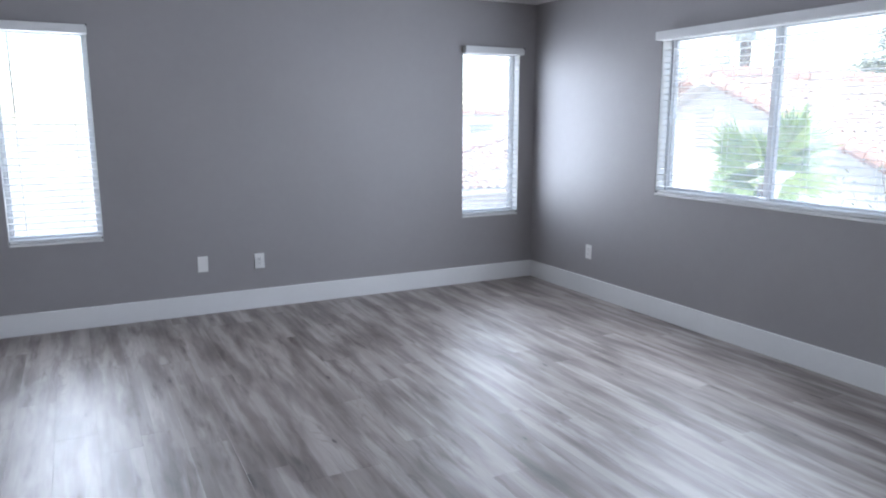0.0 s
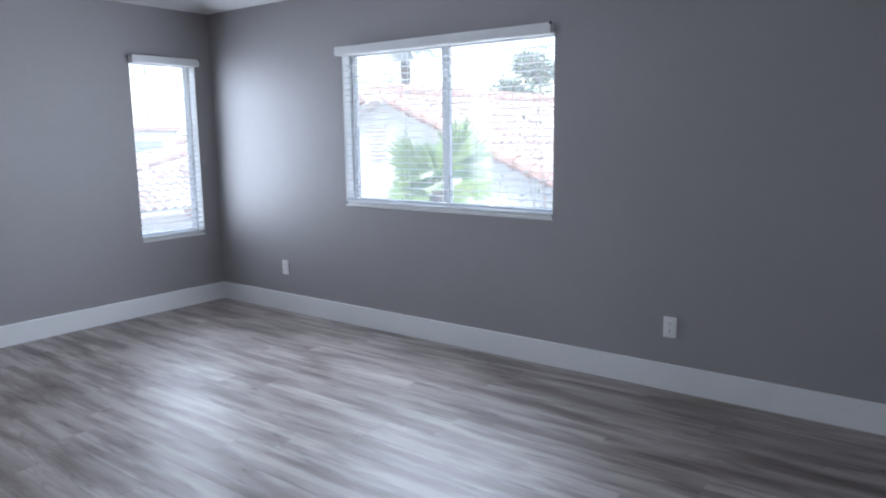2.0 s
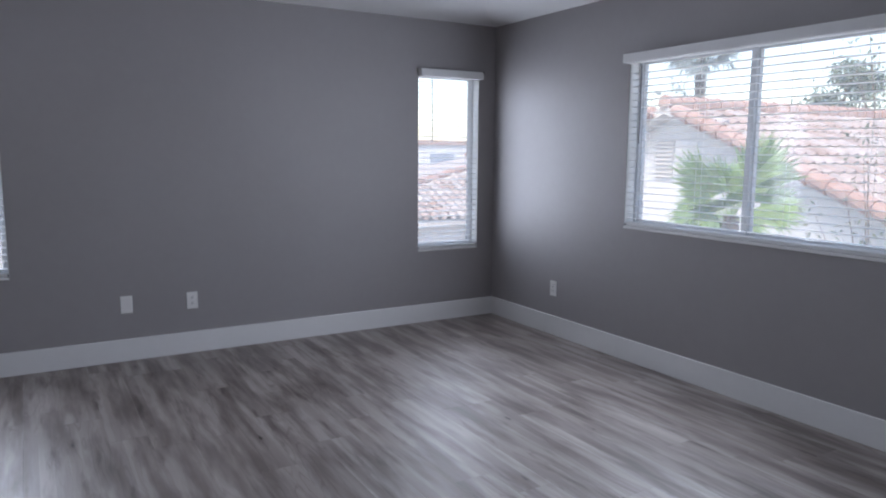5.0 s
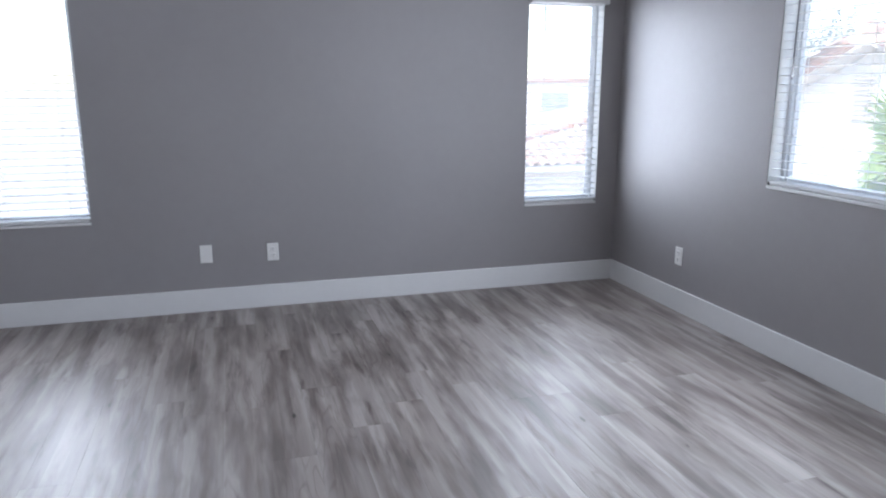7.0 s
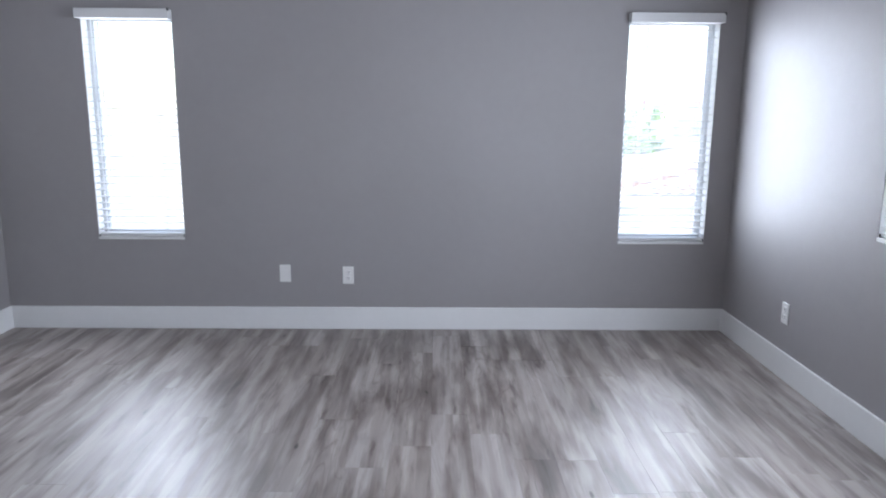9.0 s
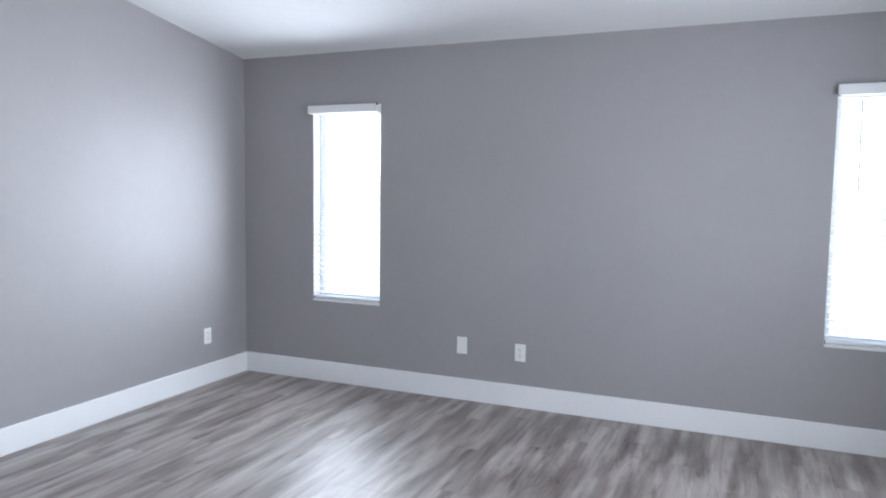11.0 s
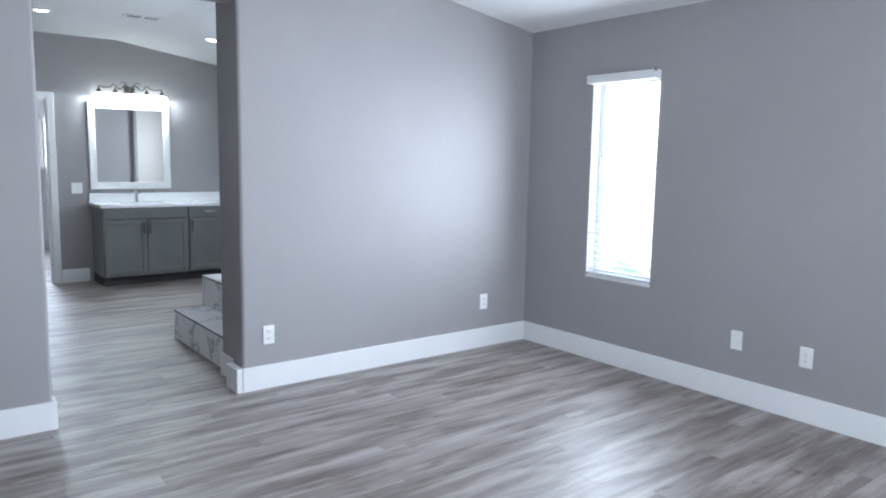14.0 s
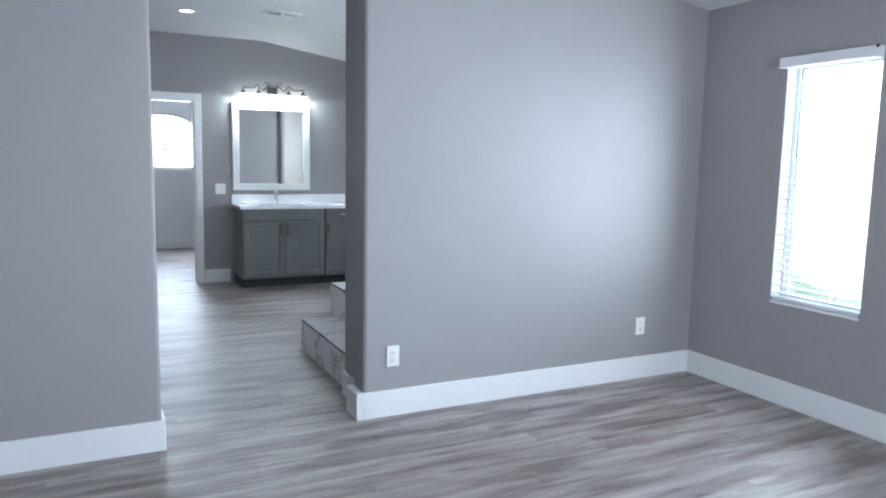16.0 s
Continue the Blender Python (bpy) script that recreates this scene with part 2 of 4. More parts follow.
M_PORC = mottled("white_acrylic_tub", (0.82, 0.82, 0.82), (0.85, 0.85, 0.85), 2, 0.12)
M_MIRROR = mottled("mirror_silver", (0.90, 0.91, 0.91), (0.92, 0.93, 0.93), 2, 0.0, metal=1.0)
M_BEIGE = mottled("cream_panel", (0.66, 0.62, 0.56), (0.70, 0.66, 0.60), 2, 0.4)
M_GLASS = glass("window_glass")
M_SHADE = glow("frosted_lamp_glass", (0.84, 0.94, 1.0), LAMP_GLOW)
M_CAN = glow("recessed_lamp_lens", (0.95, 0.98, 1.0), 0.85)
M_STUCCO = mottled("white_stucco", (0.68, 0.675, 0.665), (0.74, 0.735, 0.725), 1.5, 0.9, 0.5, 60, 0.004)
M_FASCIA = mottled("pale_fascia_paint", (0.60, 0.57, 0.53), (0.66, 0.63, 0.59), 2, 0.7)
M_LOUVRE = mottled("grey_louvre_paint", (0.5, 0.5, 0.5), (0.56, 0.56, 0.56), 3, 0.7)
# opaque blue-grey stands in for the sky mirrored in distant panes
M_PANE = mottled("sky_tinted_window_glass", (0.30, 0.34, 0.40), (0.36, 0.40, 0.46), 2, 0.15)
M_GROUND = mottled("dry_ground", (0.34, 0.31, 0.27), (0.44, 0.41, 0.36), 0.35, 0.95, 0.6, 8, 0.02)
M_BARK = mottled("palm_bark", (0.12, 0.09, 0.065), (0.22, 0.17, 0.125), 7, 0.95, 0.9, 30, 0.02)


def tile_material(name, per_island):
    n = Nodes(name)
    p = n.position()
    rnd = n.add("NewGeometry").outputs["Random Per Island"] if per_island else n.add("ObjectInfo").outputs["Random"]
    tone = n.ramp(rnd, [(0.0, (0.36, 0.26, 0.215)), (0.4, (0.44, 0.36, 0.325)), (0.75, (0.49, 0.43, 0.40)), (1.0, (0.52, 0.48, 0.46))])
    wear = n.ramp(n.noise(p, 5, 5), [(0.35, (0.72, 0.70, 0.68)), (0.65, (1.08, 1.06, 1.04))])
    n.bump(n.noise(p, 60, 3), 0.4, 0.003)
    return n.done(n.mix(0.9, tone, wear, 'MULTIPLY'), 0.85)


def leaf_material(name, a, b):
    n = Nodes(name)
    p = n.position()
    rnd = n.add("NewGeometry").outputs["Random Per Island"]
    col = n.ramp(rnd, [(0.0, a), (1.0, b)])
    var = n.ramp(n.noise(p, 4, 3), [(0.3, (0.7, 0.7, 0.7)), (0.7, (1.15, 1.15, 1.1))])
    mat = n.done(n.mix(0.8, col, var, 'MULTIPLY'), 0.55)
    tl = n.add("BsdfTranslucent")
    n.link(n.b.inputs["Base Color"].links[0].from_socket, tl.inputs["Color"])
    ms = n.add("MixShader", Fac=0.4)
    n.link(n.b.outputs[0], ms.inputs[1])
    n.link(tl.outputs[0], ms.inputs[2])
    n.link(ms.outputs[0], n.t.nodes["Material Output"].inputs["Surface"])
    return mat


M_TILE = tile_material("clay_roof_tile", False)
M_TILE_J = tile_material("clay_roof_tile_joined", True)
M_CAPTILE = mottled("clay_cap_tile", (0.40, 0.25, 0.20), (0.52, 0.36, 0.30), 2.5, 0.85, 0.4, 60, 0.003)
M_ROOF = mottled("weathered_pale_roof", (0.42, 0.37, 0.34), (0.52, 0.46, 0.43), 2, 0.9)
M_PALM = leaf_material("palm_leaf", (0.24, 0.38, 0.12), (0.36, 0.50, 0.20))
# bluish grey-green puts the haze of distance into the far leaves' colour
M_FAR = leaf_material("haze_tinted_leaf", (0.24, 0.29, 0.30), (0.34, 0.38, 0.38))
# lightened and greyed in colour for the haze over distant trees
M_LEAF = leaf_material("tree_leaf", (0.13, 0.17, 0.11), (0.22, 0.25, 0.16))
M_GREEN = leaf_material("bright_tree_leaf", (0.16, 0.30, 0.05), (0.28, 0.42, 0.10))
M_DEAD = leaf_material("dry_palm_leaf", (0.22, 0.16, 0.08), (0.32, 0.25, 0.13))


# ---- mesh helpers ----
def part(name, bm, material, parent=None, label="", smooth=False):
    """Links a bmesh as one mesh object, under a thing or a part."""
    me = bpy.data.meshes.new(name)
    bmesh.ops.recalc_face_normals(bm, faces=bm.faces)
    bm.to_mesh(me)
    bm.free()
    me.materials.append(material)
    if smooth:
        for f in me.polygons:
            f.use_smooth = True
    ob = new(name, me)
    ob.parent = parent
    if label:
        ob["label"] = label
    return ob


def thing(name, label, category, at=(0, 0, 0), group="", kind=""):
    e = new(name)
    e.location = at
    e.empty_display_size = 0.1
    return tagged(e, label, category, group, kind)


def box(bm, lo, hi, bevel=0.0, seg=2):
    """Adds a box from corner to corner, with rounded edges."""
    lo, hi = Vector(lo), Vector(hi)
    r = bmesh.ops.create_cube(bm, size=1.0)
    c, s = (lo + hi) / 2, hi - lo
    for v in r["verts"]:
        v.co = Vector((v.co.x * s.x, v.co.y * s.y, v.co.z * s.z)) + c
    if bevel:
        edges = list({e for v in r["verts"] for e in v.link_edges})
        bmesh.ops.bevel(bm, geom=edges, offset=bevel, segments=seg, affect='EDGES', profile=0.5)
    return bm


def boxed(lo, hi, bevel=0.0, seg=2):
    return box(bmesh.new(), lo, hi, bevel, seg)


def rod(bm, a, b, r0, r1=None, seg=10, caps=True):
    """Adds a round bar from a to b."""
    a, b = Vector(a), Vector(b)
    r1 = r0 if r1 is None else r1
    m = Matrix.Translation((a + b) / 2) @ (b - a).to_track_quat("Z", "Y").to_matrix().to_4x4()
    bmesh.ops.create_cone(bm, cap_ends=caps, segments=seg, radius1=r0, radius2=r1, depth=(b - a).length, matrix=m)
    return bm


def lathe(bm, profile, centre, seg=20):
    """Adds a turned shape: profile of (radius, height) about an upright axis."""
    cx, cy, cz = centre
    rings = []
    for r, h in profile:
        rings.append([bm.verts.new((cx + r * math.cos(2 * math.pi * k / seg), cy + r * math.sin(2 * math.pi * k / seg), cz + h)) for k in range(seg)])
    for a, b in zip(rings, rings[1:]):
        for k in range(seg):
            bm.faces.new((a[k], a[(k + 1) % seg], b[(k + 1) % seg], b[k]))
    return bm


def pierced(us, vs, holes, place):
    """A solid slab as a grid in (u, v), with holes through it. place(u, v, side) gives the corner."""
    us = sorted({*us, *(h[0] for h in holes), *(h[1] for h in holes)})
    vs = sorted({*vs, *(h[2] for h in holes), *(h[3] for h in holes)})
    full = {}
    for i in range(len(us) - 1):
        for j in range(len(vs) - 1):
            u, v = (us[i] + us[i + 1]) / 2, (vs[j] + vs[j + 1]) / 2
            full[i, j] = not any(h[0] < u < h[1] and h[2] < v < h[3] for h in holes)
    bm = bmesh.new()
    made = {}

    def vert(i, j, s):
        if (i, j, s) not in made:
            made[i, j, s] = bm.verts.new(place(us[i], vs[j], s))
        return made[i, j, s]

    for (i, j), solid in full.items():
        if not solid:
            continue
        for s in (0, 1):
            bm.faces.new([vert(i, j, s), vert(i + 1, j, s), vert(i + 1, j + 1, s), vert(i, j + 1, s)])
        for di, dj, a, b in ((-1, 0, (0, 0), (0, 1)), (1, 0, (1, 0), (1, 1)), (0, -1, (0, 0), (1, 0)), (0, 1, (0, 1), (1, 1))):
            if not full.get((i + di, j + dj), False):
                bm.faces.new([vert(i + a[0], j + a[1], 0), vert(i + b[0], j + b[1], 0), vert(i + b[0], j + b[1], 1), vert(i + a[0], j + a[1], 1)])
    return bm


def prism(bm, outline, z0, z1):
    """Adds an upright solid over a flat outline."""
    lo = [bm.verts.new((x, y, z0)) for x, y in outline]
    hi = [bm.verts.new((x, y, z1)) for x, y in outline]
    bm.faces.new(lo)
    bm.faces.new(hi)
    for k in range(len(lo)):
        q = (k + 1) % len(lo)
        bm.faces.new((lo[k], lo[q], hi[q], hi[k]))


# ---- the plan ----
XE, XW, YN, YS = 3.713, -1.08, 5.17, -0.142      # bedroom faces
ZL, ZH, RUN = 2.44, 2.73, 1.93                  # low edge and flat of the vaulted ceiling
TOP = 3.0
WT = 0.16                                        # outer walls
N1 = (-0.450, 0.118, 0.622, 2.042)
N2 = (2.975, 3.551, 0.607, 2.042)
NB = (-3.35, -2.45, 1.22, 2.02)                  # over the tub
EW = (1.885, 3.612, 0.918, 2.03)
OP_S, OP_N, OP_Z = 1.745, 2.780, 2.34            # opening to the bathroom
XW2 = -1.24                                      # back of the partition
XB = -5.80                                       # vanity wall
YBS = 0.95                                       # bathroom's other side wall
BD = (1.74, 2.50, 2.035)                         # bathroom inner door
XF = -9.07                                       # far wall of the room beyond
DR = (-0.47, 0.305, 2.04)                        # bedroom door opening


def structure(ob, label, category):
    return tagged(ob, label, category, kind="structure")


# outer north wall, with the windows of bedroom and tub
bm = pierced((XF - 0.2, XE + WT), (-0.1, TOP), [N1, N2, NB], lambda u, v, s: (u, YN + s * WT, v))
structure(part("wall_north", bm, M_WALL), "warm grey painted drywall with narrow window openings", "wall")
bm = pierced((YS - 3.0, YN - 0.0), (-0.1, TOP), [EW], lambda u, v, s: (XE + s * WT, u, v))
structure(part("wall_east", bm, M_WALL), "warm grey painted drywall with a wide window opening", "wall")
bm = bmesh.new()
R = 0.02
arc_s = [(XW - R + R * math.cos(radians(a)), OP_S - R + R * math.sin(radians(a))) for a in range(0, 91, 15)]
arc_n = [(XW - R + R * math.cos(radians(a)), OP_N + R + R * math.sin(radians(a))) for a in range(-90, 1, 15)]
prism(bm, [(XW2, YS), (XW, YS)] + arc_s + [(XW2, OP_S)], -0.1, TOP)
prism(bm, [(XW2, OP_N)] + arc_n + [(XW, YN), (XW2, YN)], -0.1, TOP)
box(bm, (XW2, OP_S, OP_Z), (XW, OP_N, TOP))
structure(part("wall_west", bm, M_WALL), "warm grey drywall partition with a doorless opening to the bathroom", "wall")
bm = pierced((XF - 0.2, XE), (-0.1, TOP), [(DR[0], DR[1], -0.1, DR[2])], lambda u, v, s: (u, YS - s * 0.12, v))
structure(part("wall_south", bm, M_WALL), "warm grey drywall with the bedroom doorway", "wall")

# bathroom walls
bm = pierced((YBS - 0.5, YN), (-0.1, TOP), [(BD[0], BD[1], -0.1, BD[2])], lambda u, v, s: (XB - s * 0.12, u, v))
structure(part("wall_vanity", bm, M_WALL), "grey drywall behind the vanity with an inner doorway", "wall")
structure(part("wall_bath_side", boxed((XB, YBS - 0.12, -0.1), (XW2, YBS, TOP)), M_WALL), "plain grey drywall of the bathroom", "wall")
structure(part("wall_tub_end", boxed((-1.51, 2.815, -0.1), (XW2, YN, TOP)), M_WALL), "thick grey drywall end beside the tub deck", "wall")
ARCH = (2.02, 2.92, 1.217, 1.86, 2.08)            # y0, y1, sill, spring, crown
bm = bmesh.new()
YF0, YF1 = 0.45, YN
NS = 14
arc = []
for k in range(NS + 1):
    a = math.pi * k / NS
    yc, hw = (ARCH[0] + ARCH[1]) / 2, (ARCH[1] - ARCH[0]) / 2
    arc.append((yc - hw * math.cos(a), ARCH[3] + (ARCH[4] - ARCH[3]) * math.sin(a)))
for s in (0, 1):
    x = XF - s * 0.16
    V = lambda y, z: bm.verts.new((x, y, z))
    bm.faces.new([V(YF0, -0.1), V(YF1, -0.1), V(YF1, ARCH[2]), V(YF0, ARCH[2])])
    bm.faces.new([V(YF0, ARCH[2]), V(ARCH[0], ARCH[2]), V(ARCH[0], TOP), V(YF0, TOP)])
    bm.faces.new([V(ARCH[1], ARCH[2]), V(YF1, ARCH[2]), V(YF1, TOP), V(ARCH[1], TOP)])
    for (y0, z0), (y1, z1) in zip(arc, arc[1:]):
        bm.faces.new([V(y0, z0), V(y1, z1), V(y1, TOP), V(y0, TOP)])
ring = [(ARCH[0], ARCH[2])] + arc + [(ARCH[1], ARCH[2])]
for (y0, z0), (y1, z1) in zip(ring, ring[1:] + ring[:1]):
    bm.faces.new([bm.verts.new(q) for q in ((XF, y0, z0), (XF, y1, z1), (XF - 0.16, y1, z1), (XF - 0.16, y0, z0))])
bmesh.ops.remove_doubles(bm, verts=bm.verts, dist=1e-5)
structure(part("wall_far", bm, M_WHITENED), "pale drywall with an arched window opening", "wall")
structure(part("wall_far_side", boxed((XF, YBS - 0.5 - 0.12, -0.1), (XB - 0.12, YBS - 0.5, TOP)), M_WHITENED), "plain pale drywall of the inner room", "wall")

# hall behind the bedroom door
structure(part("wall_hall", boxed((XF, YS - 3.12, -0.1), (XE + WT, YS - 3.0, TOP)), M_WALL), "plain grey drywall closing the hall", "wall")
structure(part("wall_hall_side", boxed((-2.2, YS - 3.0, -0.1), (-2.08, YS - 0.12, TOP)), M_WALL), "plain grey drywall of the hall", "wall")

# ceiling: low at the north and east walls, rising to a flat
bm = bmesh.new()
x0, x1, y0, y1 = XF - 0.1, XE, YS - 3.05, YN
V = lambda x, y, z: bm.verts.new((x, y, z))
for q in (((x0, y1, ZL), (x1, y1, ZL), (x1 - RUN, y1 - RUN, ZH), (x0, y1 - RUN, ZH)),
          ((x1, y1, ZL), (x1, y0, ZL), (x1 - RUN, y0, ZH), (x1 - RUN, y1 - RUN, ZH)),
          ((x0, y1 - RUN, ZH), (x1 - RUN, y1 - RUN, ZH), (x1 - RUN, y0, ZH), (x0, y0, ZH))):
    bm.faces.new([V(*p) for p in q])
bmesh.ops.remove_doubles(bm, verts=bm.verts, dist=1e-5)
r = bmesh.ops.extrude_face_region(bm, geom=bm.faces[:])
for v in r["geom"]:
    if isinstance(v, bmesh.types.BMVert):
        v.co.z += 0.2
structure(part("ceiling", bm, M_CEIL), "white painted ceiling sloping up to a flat middle", "ceiling")
structure(part("roof_slab", boxed((XF - 0.5, YS - 3.5, TOP), (XE + 0.5, YN + 0.5, TOP + 0.15)), M_STUCCO), "plain slab closing the house above", "roof")


# ---- baseboards ----
BH, BT = 0.152, 0.016


def baseboard(lo, hi):
    structure(part("baseboard", boxed((lo[0], lo[1], 0.0), (hi[0], hi[1], BH), 0.004, 2), M_TRIM), "tall white painted flat baseboard along the floor", "baseboard")


baseboard((XW + BT, YN - BT), (XE - BT, YN))
baseboard((XE - BT, YS), (XE, YN))
baseboard((XW, OP_N - BT), (XW + BT, YN))
baseboard((XW2 - 0.01, OP_N - BT - 0.03), (XW + BT, OP_N - 0.001))
baseboard((-1.525, 2.799), (XW2 - 0.012, 2.815))
baseboard((XW, YS), (XW + BT, OP_S + BT))
baseboard((XW2, OP_S), (XW, OP_S + BT))
baseboard((XW + BT, YS), (DR[0] - 0.07, YS + BT))
baseboard((DR[1] + 0.07, YS), (XE - BT, YS + BT))
baseboard((XB, BD[1] + 0.075), (XB + BT, 2.86))
baseboard((XF, 0.5), (XF + BT, YN))

# ---- door casings ----


def casing(name, x, side, y0, y1, z, w=0.072, t=0.018):
    """White casing round an opening in a wall of constant x."""
    c = thing(name, "white painted door casing round an open doorway", "door frame", (x, (y0 + y1) / 2, 0), kind="structure")
    c0 = Vector(c.location)
    xs = sorted((0, side * t))
    for nm, lo, hi in (("jamb_casing", (xs[0], y0 - w - c0.y, 0), (xs[1], y0 - c0.y, z + w)), ("jamb_casing", (xs[0], y1 - c0.y, 0), (xs[1], y1 + w - c0.y, z + w)),
                       ("head_casing", (xs[0], y0 - c0.y, z), (xs[1], y1 - c0.y, z + w)),
                       ("jamb", (-side * 0.121, y1 - 0.018 - c0.y, 0), (side * 0.002, y1 + 0.001 - c0.y, z)), ("jamb", (-side * 0.121, y0 - 0.001 - c0.y, 0), (side * 0.002, y0 + 0.018 - c0.y, z)),
                       ("head_jamb", (-side * 0.121, y0 + 0.018 - c0.y, z - 0.018), (side * 0.002, y1 - 0.018 - c0.y, z + 0.001))):
        lo, hi = [min(a, b) for a, b in zip(lo, hi)], [max(a, b) for a, b in zip(lo, hi)]
        part(nm, boxed(lo, hi, 0.004), M_TRIM, c)
    return c


casing("door_2", XB, 1, BD[0], BD[1], BD[2])


def bedroom_door_frame():
    """The frame of the bedroom doorway, with stop and moulded casing."""
    c = thing("door_1", "white painted frame of the open bedroom doorway", "door frame", (DR[1], YS, 0), kind="structure")
    w = DR[1] - DR[0]
    for x, s in ((0.0, 1), (-w, -1)):
        bm = bmesh.new()
        box(bm, (min(x + s * 0.0055, x + s * 0.07), 0.0, 0), (max(x + s * 0.0055, x + s * 0.07), 0.012, DR[2] + 0.06), 0.0022)
        part("jamb_casing", bm, M_TRIM, c)
        bm = bmesh.new()
        box(bm, (min(x - s * 0.001, x + s * 0.02), -0.125, 0), (max(x - s * 0.001, x + s * 0.005), 0.0045, DR[2]), 0.0015)
        part("jamb", bm, M_TRIM, c)
        bm = bmesh.new()
        box(bm, (min(x, x - s * 0.010), -0.058, 0), (max(x, x - s * 0.010), -0.018, DR[2]), 0.004, 3)
        part("door_stop", bm, M_TRIM, c)
    part("head_jamb", boxed((-w, -0.12, DR[2] - 0.018), (0, -0.003, DR[2]), 0.003), M_TRIM, c)
    part("head_casing", boxed((-w - 0.07, 0, DR[2] + 0.004), (0.07, 0.019, DR[2] + 0.07), 0.005), M_TRIM, c)


bedroom_door_frame()


# ---- windows ----
def window(name, label, width, z0, z1, slider, m):
    """A white vinyl window in its opening: local x along the wall, y outward."""
    e = thing(name, label, "window", kind="structure")
    e.matrix_world = m
    d0, d1, fw = 0.085, 0.150, 0.024
    h = width / 2
    bm = bmesh.new()
    for lo, hi in (((-h, d0, z0), (-h + fw, d1, z1)), ((h - fw, d0, z0), (h, d1, z1)), ((-h + fw, d0, z0), (h - fw, d1, z0 + fw)), ((-h + fw, d0, z1 - fw), (h - fw, d1, z1))):
        box(bm, lo, hi, 0.004)
    part("window_frame", bm, M_VINYL, e)
    g = h - fw
    if slider:
        part("meeting_stile", boxed((-0.018, d0 - 0.004, z0 + fw), (0.018, d1 - 0.01, z1 - fw), 0.004), M_VINYL, e)
        panes = ((-g, -0.018), (0.018, g))
    else:
        panes = ((-g, g),)
    for a, b in panes:
        p = part("pane", boxed((a, 0.12, z0 + fw), (b, 0.124, z1 - fw)), M_GLASS, e, "clear window glass")
        p.visible_shadow = False
        bm = bmesh.new()
        for lo, hi in (((a, 0.1, z0 + fw), (a + 0.009, 0.135, z1 - fw)), ((b - 0.009, 0.1, z0 + fw), (b, 0.135, z1 - fw)), ((a + 0.009, 0.1, z0 + fw), (b - 0.009, 0.135, z0 + fw + 0.018)), ((a + 0.009, 0.1, z1 - fw - 0.018), (b - 0.009, 0.135, z1 - fw))):
            box(bm, lo, hi, 0.003)
        part("sash", bm, M_VINYL, e)
    for lo, hi in (((-h, 0.004, z0 + 0.004), (-h + 0.003, d0, z1)), ((h - 0.003, 0.004, z0 + 0.004), (h, d0, z1)), ((-h + 0.003, 0.004, z1 - 0.003), (h - 0.003, d0, z1))):
        part("reveal_liner", boxed(lo, hi), M_TRIM, e, "white painted window return")
    part("window_sill", boxed((-h + 0.002, -0.006, z0 - 0.014), (h - 0.002, d0, z0 + 0.003), 0.003), M_TRIM, e, "thin white window sill")
    return e


